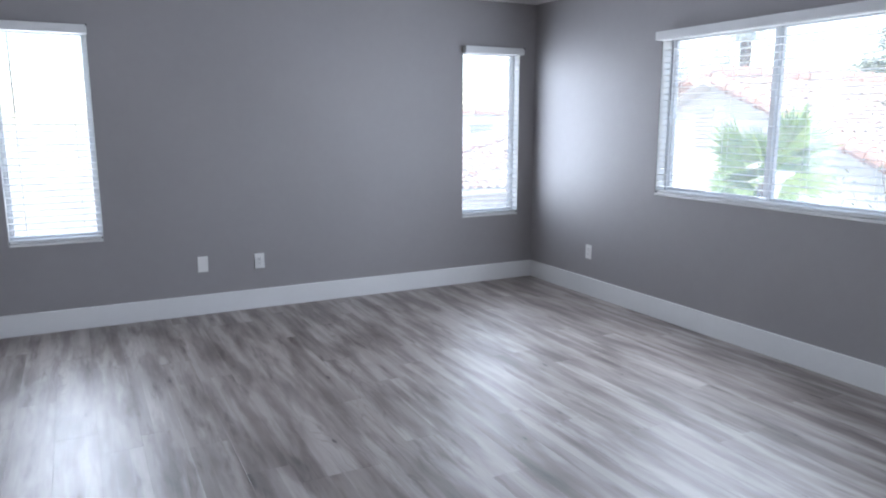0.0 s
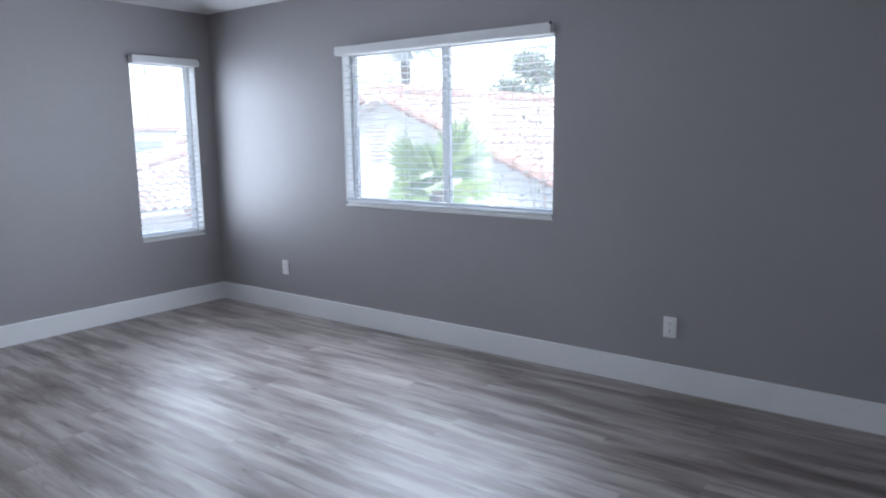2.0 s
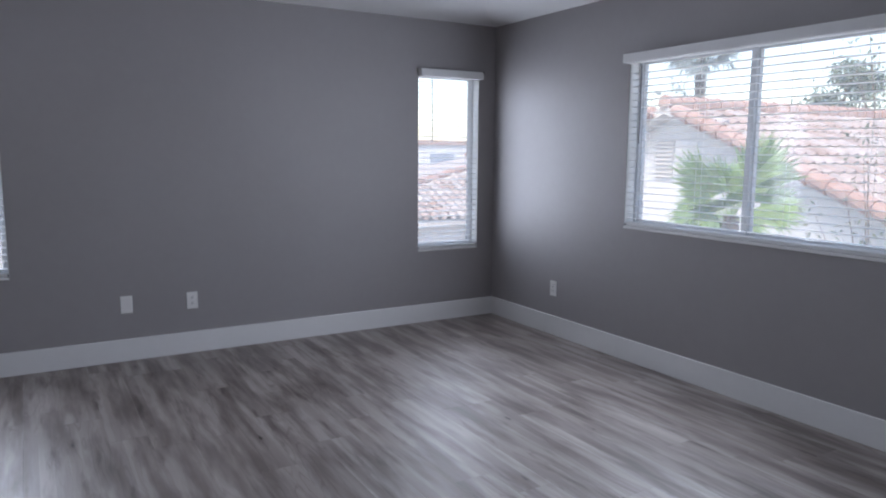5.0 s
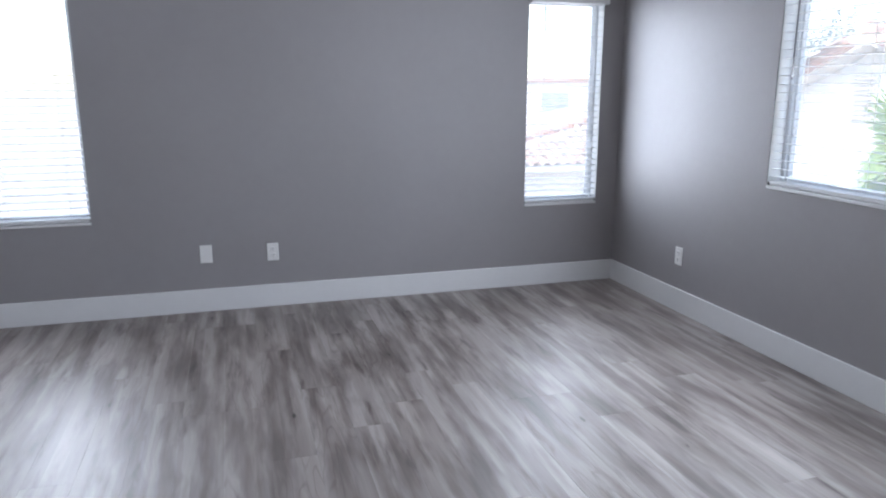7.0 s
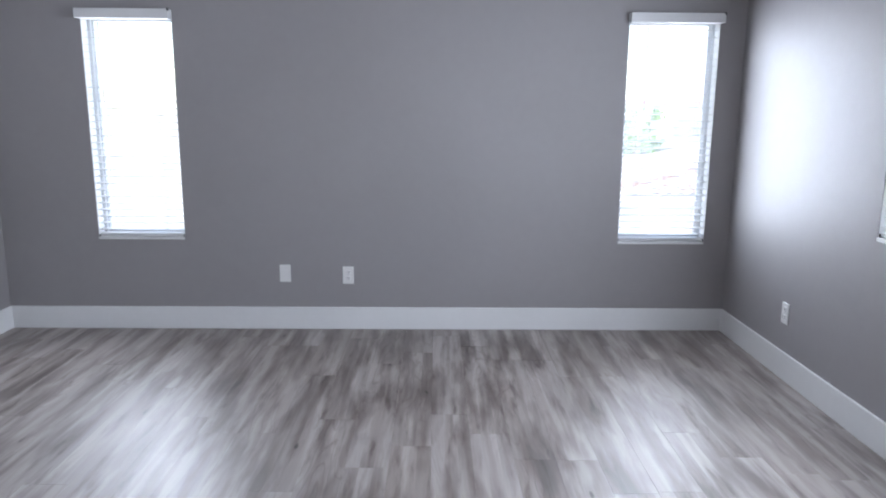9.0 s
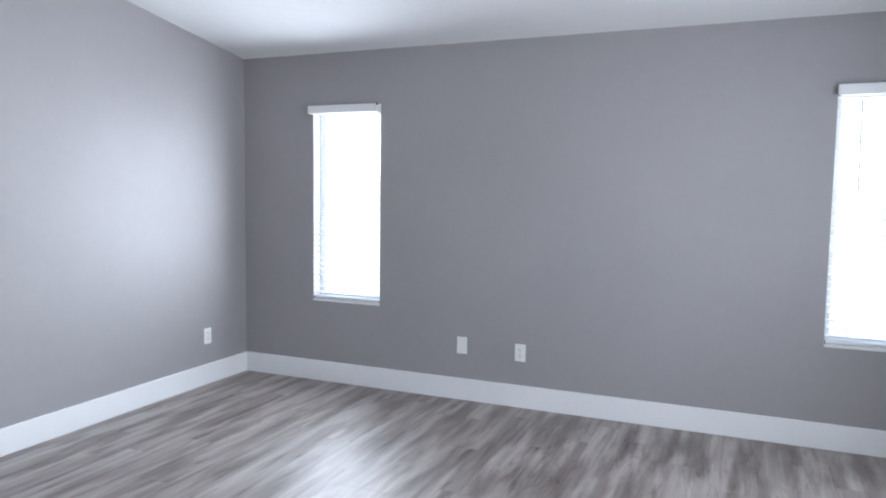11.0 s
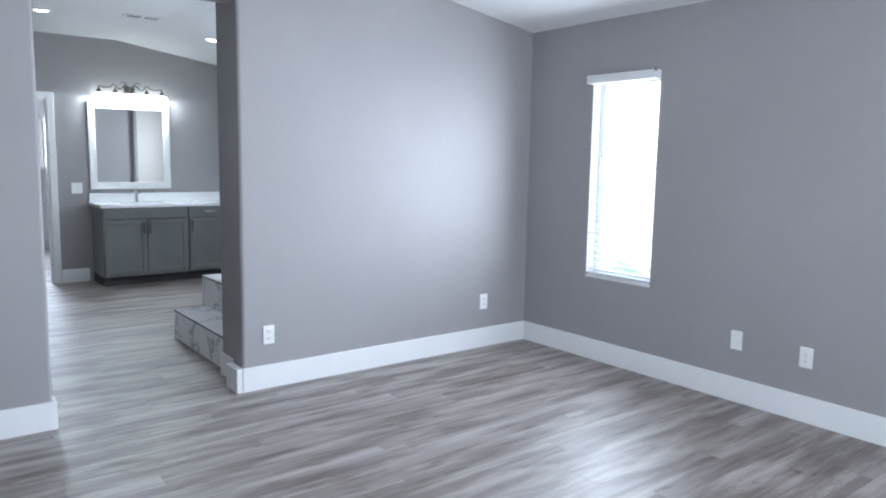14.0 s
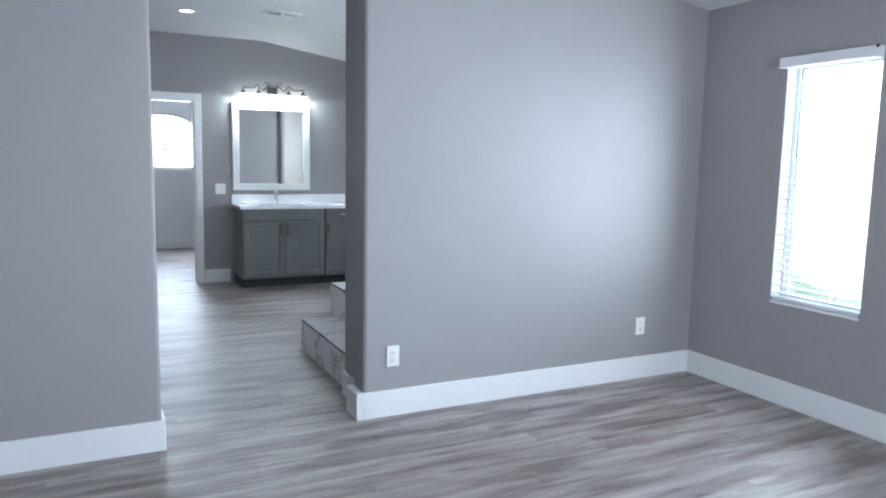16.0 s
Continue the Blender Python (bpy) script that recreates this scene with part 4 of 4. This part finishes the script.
def neighbour_house():
    """Gabled house to the east, ridge running away from the gable."""
    GX, RY, RZ, SL = 11.0, 9.56, 2.27, 0.42
    half = 6.6
    ez = RZ - SL * half
    L = 12.0
    e = thing("neighbour_house", "white stucco house with clay tiled gable roof", "house", (GX, RY, GZ))
    b = -GZ
    bm = bmesh.new()
    prof = [(-half + 0.5, 0), (half - 0.5, 0), (half - 0.5, ez + b + 0.1), (0, RZ + b - 0.12), (-half + 0.5, ez + b + 0.1)]
    f = [bm.verts.new((0, y, z)) for y, z in prof]
    k = [bm.verts.new((L, y, z)) for y, z in prof]
    bm.faces.new(f)
    bm.faces.new(k)
    for i in range(5):
        bm.faces.new((f[i], f[(i + 1) % 5], k[(i + 1) % 5], k[i]))
    part("wall", bm, M_STUCCO, e)
    ang = math.degrees(math.atan(SL))
    slen = half / math.cos(radians(ang))
    bm = bmesh.new()
    for s in (-1, 1):
        q = [bm.verts.new(p) for p in ((-0.45, 0, RZ + b), (L, 0, RZ + b), (L, s * half, ez + b), (-0.45, s * half, ez + b))]
        lo = [bm.verts.new(Vector(v.co) + Vector((0, 0, -0.14))) for v in q]
        bm.faces.new(q)
        bm.faces.new(lo)
        for i in range(4):
            bm.faces.new((q[i], q[(i + 1) % 4], lo[(i + 1) % 4], lo[i]))
    roof = part("roof", bm, M_FASCIA, e)
    ny = int(slen / TILE_L)
    # slope facing south: x along +x, y up the slope to the ridge
    m = Matrix.Translation((-0.40, -half, ez + b + 0.01)) @ pose(0, 0, 0, ang, 0, 0)
    tiled_plane(roof, m, int((L + 0.4) / TILE_W), ny, 14)
    m = Matrix.Translation((0.6, half, ez + b + 0.01)) @ pose(0, 0, 0, ang, 0, 180)
    tiled_plane(roof, Matrix.Translation((L - 1.0, 0, 0)) @ m, int((L + 0.3) / TILE_W), ny, 0)
    # rake and ridge caps
    cap = bmesh.new()
    rod(cap, (0, 0, 0), (0, 0.40, 0), 0.15, 0.115, 10)
    me = bpy.data.meshes.new("cap_tile")
    cap.to_mesh(me)
    cap.free()
    me.materials.append(M_CAPTILE)
    for s in (-1, 1):
        for j in range(ny):
            ob = new("cap_tile", me)
            ob.parent = roof
            d = Vector((0, -s * math.cos(radians(ang)), math.sin(radians(ang))))
            p = Vector((-0.44, s * half, ez + b + 0.03)) + d * (j * TILE_L + random.uniform(-0.01, 0.01))
            ob.matrix_basis = Matrix.Translation(p) @ d.to_track_quat("Y", "Z").to_matrix().to_4x4()
    for j in range(int(L / TILE_L)):
        ob = new("cap_tile", me)
        ob.parent = roof
        ob.matrix_basis = Matrix.Translation((-0.45 + j * TILE_L, 0, RZ + b + 0.06)) @ pose(0, 0, 0, 0, 3, -90)
    vent = part("gable_vent", boxed((-0.03, 0.08, 0.92 + b), (0.0, 0.54, 1.67 + b), 0.01), M_LOUVRE, e, "grey louvred gable vent")
    for j in range(9):
        s = part("slat", boxed((-0.05, 0.12, -0.006), (0.03, 0.50, 0.006)), M_FASCIA, vent)
        s.matrix_local = pose(-0.03, 0, 0.97 + b + j * 0.08, 0, -35, 0)
    return e


neighbour_house()


def low_house():
    """Lower hipped roof beyond the north side: its tiles climb from the eave to a long hip."""
    X0, X1, EY, EZ, SL, run = 5.4, 24.0, 17.5, -0.55, 0.45, 5.0
    e = thing("tiled_house", "low house with pale clay tiled hip roof behind the garden", "house", (X0, EY, GZ))
    b = -GZ
    L, k = X1 - X0, run / 12.8
    part("wall", boxed((1.5, 0.5, 0), (L - 0.3, 2 * run - 0.5, EZ + b + 0.05)), M_STUCCO, e)
    hip = [(0, 0, EZ + b), (L, 0, EZ + b), (L, run, EZ + b + SL * run), (run / k, run, EZ + b + SL * run)]
    bm = bmesh.new()
    up = [bm.verts.new(q) for q in hip]
    lo = [bm.verts.new((x, y, z - 0.16)) for x, y, z in hip]
    bm.faces.new(up)
    bm.faces.new(lo)
    for i in range(4):
        bm.faces.new((up[i], up[(i + 1) % 4], lo[(i + 1) % 4], lo[i]))
    roof = part("roof", bm, M_FASCIA, e)
    bm = bmesh.new()
    back = [bm.verts.new(q) for q in ((0, 0, EZ + b - 0.02), (run / k, run, EZ + b + SL * run - 0.02), (L, run, EZ + b + SL * run - 0.02), (L, 2 * run, EZ + b), (0, 2 * run, EZ + b))]
    bm.faces.new((back[0], back[1], back[4]))
    bm.faces.new((back[1], back[2], back[3], back[4]))
    part("back_slope", bm, M_ROOF, e)
    ang = math.atan(SL)
    m = Matrix.Translation((0, 0, EZ + b + 0.01)) @ pose(0, 0, 0, math.degrees(ang), 0, 0)
    vs, fs = [], []
    for i in range(int(L / TILE_W)):
        rows = int(min(run, i * TILE_W * k) / math.cos(ang) / TILE_L)
        for j in range(rows):
            c = m @ Matrix.Translation((i * TILE_W + TILE_W / 2 + random.uniform(-0.008, 0.008), j * TILE_L, random.uniform(0, 0.01)))
            q = len(vs)
            vs += [tuple(c @ Vector(v)) for v in TV]
            fs += [tuple(w + q for w in f) for f in TF]
    me = bpy.data.meshes.new("roof_tiles")
    me.from_pydata(vs, [], fs)
    me.materials.append(M_TILE_J)
    ob = new("roof_tiles", me)
    ob.parent = roof
    tagged(ob, "rows of curved clay roof tiles", kind="stuff")
    d = (Vector(hip[3]) - Vector(hip[0])).normalized()
    cap = rod(bmesh.new(), (0, 0, 0), (0, 0.40, 0), 0.13, 0.10, 10)
    me = bpy.data.meshes.new("cap_tile")
    cap.to_mesh(me)
    cap.free()
    me.materials.append(M_CAPTILE)
    for j in range(int((Vector(hip[3]) - Vector(hip[0])).length / TILE_L)):
        ob = new("cap_tile", me)
        ob.parent = roof
        ob.matrix_basis = Matrix.Translation(Vector(hip[0]) + d * j * TILE_L + Vector((0, 0, 0.03))) @ d.to_track_quat("Y", "Z").to_matrix().to_4x4()


low_house()


def flat_roof_house():
    """Pale stepped house with flat roofs, far behind the tiled one."""
    e = thing("flat_roof_house", "distant pale stucco house with stepped flat roofs", "house", (8, 30, GZ))
    b = -GZ
    for x0, x1, z in ((0, 11.2, 1.92), (11.2, 20, 1.36)):
        part("wall", boxed((x0, 0, 0), (x1, 8, z + b - 0.2)), M_STUCCO, e)
        part("parapet_cap", boxed((x0 - 0.12, -0.12, z + b - 0.2), (x1 + 0.12, 8.1, z + b), 0.02), M_CAPTILE, e, "brown parapet edge")
        for k in range(4):
            x = x0 + 0.6 + k * (x1 - x0) / 4
            w = part("window", boxed((x, -0.05, z + b - 1.6), (x + 1.5, 0.02, z + b - 0.55), 0.01), M_VINYL, e)
            part("pane", boxed((x + 0.08, -0.06, z + b - 1.52), (x + 1.42, -0.045, z + b - 0.63)), M_PANE, w, "window glass with sky reflection painted blue-grey")


flat_roof_house()


def frond_mesh(name, mat, blades, length, droop, seed, half=105):
    """A fan leaf: stalk along +x, with narrow folded blades fanning at its end."""
    rng = random.Random(seed)
    bm = bmesh.new()
    st = 0.55
    rod(bm, (0, 0, 0), (st, 0, 0.02), 0.018, 0.009, 6)
    for k in range(blades):
        a = radians(-half + 2 * half * k / (blades - 1)) + rng.uniform(-0.03, 0.03)
        l = length * (1.0 - 0.32 * abs(math.sin(a / 2))) * rng.uniform(0.85, 1.05)
        d, s = Vector((math.cos(a), math.sin(a), 0)), Vector((-math.sin(a), math.cos(a), 0))
        prev = None
        for q, wd in ((0.0, 0.016), (0.4, 0.062), (0.7, 0.032), (1.0, 0.002)):
            c = Vector((st, 0, 0.02)) + d * l * q + Vector((0, 0, -droop * l * q ** 2.4 * rng.uniform(0.7, 1.3)))
            row = (bm.verts.new(c + s * wd), bm.verts.new(c + Vector((0, 0, 0.012))), bm.verts.new(c - s * wd))
            if prev:
                bm.faces.new((prev[0], prev[1], row[1], row[0]))
                bm.faces.new((prev[1], prev[2], row[2], row[1]))
            prev = row
    me = bpy.data.meshes.new(name)
    bm.to_mesh(me)
    bm.free()
    me.materials.append(mat)
    return me


FR = [frond_mesh("frond", M_PALM, 26, 0.85, 0.25, 3), frond_mesh("frond", M_PALM, 24, 0.8, 0.45, 5), frond_mesh("frond", M_DEAD, 20, 0.75, 0.8, 9)]


def fan_palm(x, y, top, scale, seed, n=24, girth=1.0, fans=None, label="green fan palm with spiky fronds on rough trunk"):
    rng = random.Random(seed)
    e = thing("fan_palm", label, "palm tree", (x, y, GZ))
    h = top - GZ
    bm = bmesh.new()
    for k in range(10):
        rod(bm, (0.02 * math.sin(k), 0.02 * math.cos(k), h * k / 10), (0.02 * math.sin(k + 1), 0.02 * math.cos(k + 1), h * (k + 1) / 10), girth * (0.21 - 0.006 * k), girth * (0.185 - 0.006 * k), 12)
    part("trunk", bm, M_BARK, e)
    for k in range(n):
        up = 78 - 98 * (k / (n - 1)) ** 1.1
        az = k * 137.5 + rng.uniform(-15, 15)
        me = FR[2] if up < -25 and not fans else (fans or FR)[rng.randint(0, 1)]
        ob = new("frond", me)
        ob.parent = e
        s = scale * rng.uniform(0.85, 1.15)
        ob.matrix_basis = Matrix.Translation((0, 0, h - 0.1)) @ pose(0, 0, 0, 0, -up, az) @ pose(0, 0, 0, rng.uniform(-25, 25), 0, 0) @ Matrix.Diagonal((s, s, s, 1))
    return e




def young_palm(x, y, top):
    """A young fan palm: few broad fans on long stalks, the middle ones upright."""
    e = thing("fan_palm", "bright green young fan palm with broad upright fans", "palm tree", (x, y, GZ))
    h = top - GZ
    bm = bmesh.new()
    for k in range(10):
        rod(bm, (0, 0, h * k / 10), (0, 0, h * (k + 1) / 10), 0.15 - 0.004 * k, 0.13 - 0.004 * k, 12)
    part("trunk", bm, M_BARK, e)
    fans = [frond_mesh("frond", M_PALM, 20, 0.8, 0.10, 21, 48), frond_mesh("frond", M_PALM, 22, 0.8, 0.22, 22, 72), frond_mesh("frond", M_PALM, 22, 0.75, 0.45, 23, 85)]
    for kind, az, up, roll, s in ((0, 92, 40, 70, 0.86), (1, 88, 62, 78, 0.66), (1, -85, 78, 80, 0.62), (1, 95, 20, 75, 0.6), (0, -80, 66, 62, 0.88), (0, -86, 58, -55, 0.86), (1, 70, 72, 50, 0.58), (1, -60, 20, 50, 0.66),
                                  (2, 100, 12, -55, 0.74), (2, 65, 0, 40, 0.7), (2, -100, 5, 60, 0.5), (1, 180, 25, 20, 0.55), (2, 165, 8, -15, 0.5), (1, 200, 32, 30, 0.5), (1, 10, 40, 10, 0.6), (2, 140, -10, 35, 0.66), (1, -140, 45, 40, 0.5)):
        ob = new("frond", fans[kind])
        ob.parent = e
        ob.matrix_basis = Matrix.Translation((0, 0, h - 0.05)) @ pose(0, 0, 0, 0, -up, az) @ pose(0, 0, 0, roll, 0, 0) @ Matrix.Diagonal((s, s, s, 1))


young_palm(7.6, 5.72, 0.66)
fan_palm(-3.2, 9.6, -0.75, 0.75, 2)
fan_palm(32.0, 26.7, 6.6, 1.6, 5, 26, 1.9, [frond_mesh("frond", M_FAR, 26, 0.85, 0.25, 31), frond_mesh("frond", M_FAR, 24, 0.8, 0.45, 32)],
         "tall haze-tinted fan palm far behind the tiled roof")


def leafy_tree(label, x, y, h, spread, seed, count=2600, leaf=0.12, girth=1.0, mat=M_LEAF):
    """A broad tree: tapered trunk, limbs and a ragged crown of small leaves."""
    rng = random.Random(seed)
    e = thing("tree", label, "tree", (x, y, GZ))
    bm = bmesh.new()
    rod(bm, (0, 0, 0), (0.1, 0, h * 0.45), 0.24 * girth, 0.15 * girth, 10)
    tips = []
    for k in range(11):
        a = k * 2.4 + rng.uniform(-0.3, 0.3)
        r = spread * rng.uniform(0.45, 1.0)
        tip = Vector((r * math.cos(a), r * math.sin(a), h * rng.uniform(0.62, 1.0)))
        mid = Vector((tip.x * 0.35, tip.y * 0.35, h * 0.55))
        rod(bm, (0.1, 0, h * 0.42), mid, 0.11 * girth, 0.07 * girth, 8)
        rod(bm, mid, tip, 0.07 * girth, 0.02 * girth, 6)
        tips += [tip, (tip + mid) / 2]
    part("trunk", bm, M_BARK, e)
    vs, fs = [], []
    for k in range(count):
        c = rng.choice(tips)
        p = c + Vector((rng.gauss(0, 1), rng.gauss(0, 1), rng.gauss(0, 0.7))) * spread * 0.2
        u = Vector((rng.gauss(0, 1), rng.gauss(0, 1), rng.gauss(0, 1))).normalized()
        w = u.cross(Vector((rng.gauss(0, 1), rng.gauss(0, 1), rng.gauss(0, 1)))).normalized()
        s = leaf * rng.uniform(0.6, 1.3)
        i = len(vs)
        vs += [tuple(p - u * s), tuple(p + w * s * 0.4), tuple(p + u * s), tuple(p - w * s * 0.4)]
        fs.append((i, i + 1, i + 2, i + 3))
    me = bpy.data.meshes.new("crown")
    me.from_pydata(vs, [], fs)
    me.materials.append(mat)
    ob = new("crown", me)
    ob.parent = e
    return e


leafy_tree("leafy green tree behind the neighbouring roof", 27.5, 16.9, 7.6, 1.7, 4, 7000)
leafy_tree("sparse grey-twigged tree behind the neighbouring roof", 26.0, 13.6, 8.2, 2.4, 24, 1500, 0.10, 0.6)
leafy_tree("nearly bare small tree before the tiled roof", 8.6, 4.45, 4.7, 0.8, 14, 200, 0.045, 0.16)
leafy_tree("green trees beyond the neighbouring gable, tinted with haze", 32.7, 31.1, 8.2, 3.0, 16, 4000, 0.14, 1.0, M_FAR)
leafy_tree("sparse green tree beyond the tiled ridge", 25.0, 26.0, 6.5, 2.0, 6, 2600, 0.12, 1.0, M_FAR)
leafy_tree("small bright green tree before distant houses", 8.7, 25.0, 4.4, 0.75, 8, 1800, 0.10, 0.6, M_GREEN)
leafy_tree("small dull green tree before distant houses", 7.2, 25.4, 4.3, 0.9, 11, 1500, 0.10, 0.6, M_LEAF)


# ---- floor planks, pieces last ----
PW, PL = 0.178, 1.22
fl = structure(part("floor", boxed((XF, YS - 3.0, -0.12), (XE, YN, -0.006)), M_UNDER), "grey-brown wood-look vinyl plank floor", "floor")


def plank_mesh(w, l):
    g, c = 0.0002, 0.0007
    x, y = w / 2 - g, l / 2 - g
    vs = [(-x, -y, -0.006), (x, -y, -0.006), (x, y, -0.006), (-x, y, -0.006), (-x, -y, -0.0003), (x, -y, -0.0003), (x, y, -0.0003), (-x, y, -0.0003),
          (-x + c, -y + c, 0), (x - c, -y + c, 0), (x - c, y - c, 0), (-x + c, y - c, 0)]
    fs = [(8, 9, 10, 11), (0, 1, 5, 4), (1, 2, 6, 5), (2, 3, 7, 6), (3, 0, 4, 7), (4, 5, 9, 8), (5, 6, 10, 9), (6, 7, 11, 10), (7, 4, 8, 11)]
    return vs, fs


pm = {}
jv, jf = [], []
rng = random.Random(21)
nrow = int((XE - XF) / PW) + 1
for i in range(nrow):
    xr = XE - i * PW
    xl = max(xr - PW, XF)
    y = YN - (0.15 + (rng.random() * 0.9))
    top = YN
    floor_end = YS - 3.0
    while top > floor_end + 0.01:
        low = max(y, floor_end)
        w, l = round(xr - xl, 4), round(top - low, 3)
        c = ((xl + xr) / 2, (top + low) / 2)
        vs, fs = plank_mesh(w, l)
        if c[0] > -2.9 and c[1] > YS:
            if (w, l) not in pm:
                me = bpy.data.meshes.new("plank")
                me.from_pydata(vs, [], fs)
                me.materials.append(M_FLOOR)
                pm[w, l] = me
            ob = new("plank", pm[w, l])
            ob.parent = fl
            ob.location = (*c, 0)
        else:
            k = len(jv)
            jv += [(a + c[0], b + c[1], z) for a, b, z in vs]
            jf += [tuple(q + k for q in f) for f in fs]
        top = low
        y = low - PL
me = bpy.data.meshes.new("planks")
me.from_pydata(jv, [], jf)
me.materials.append(M_FLOOR_J)
ob = new("planks", me)
ob.parent = fl
tagged(ob, "grey-brown vinyl planks", kind="stuff")
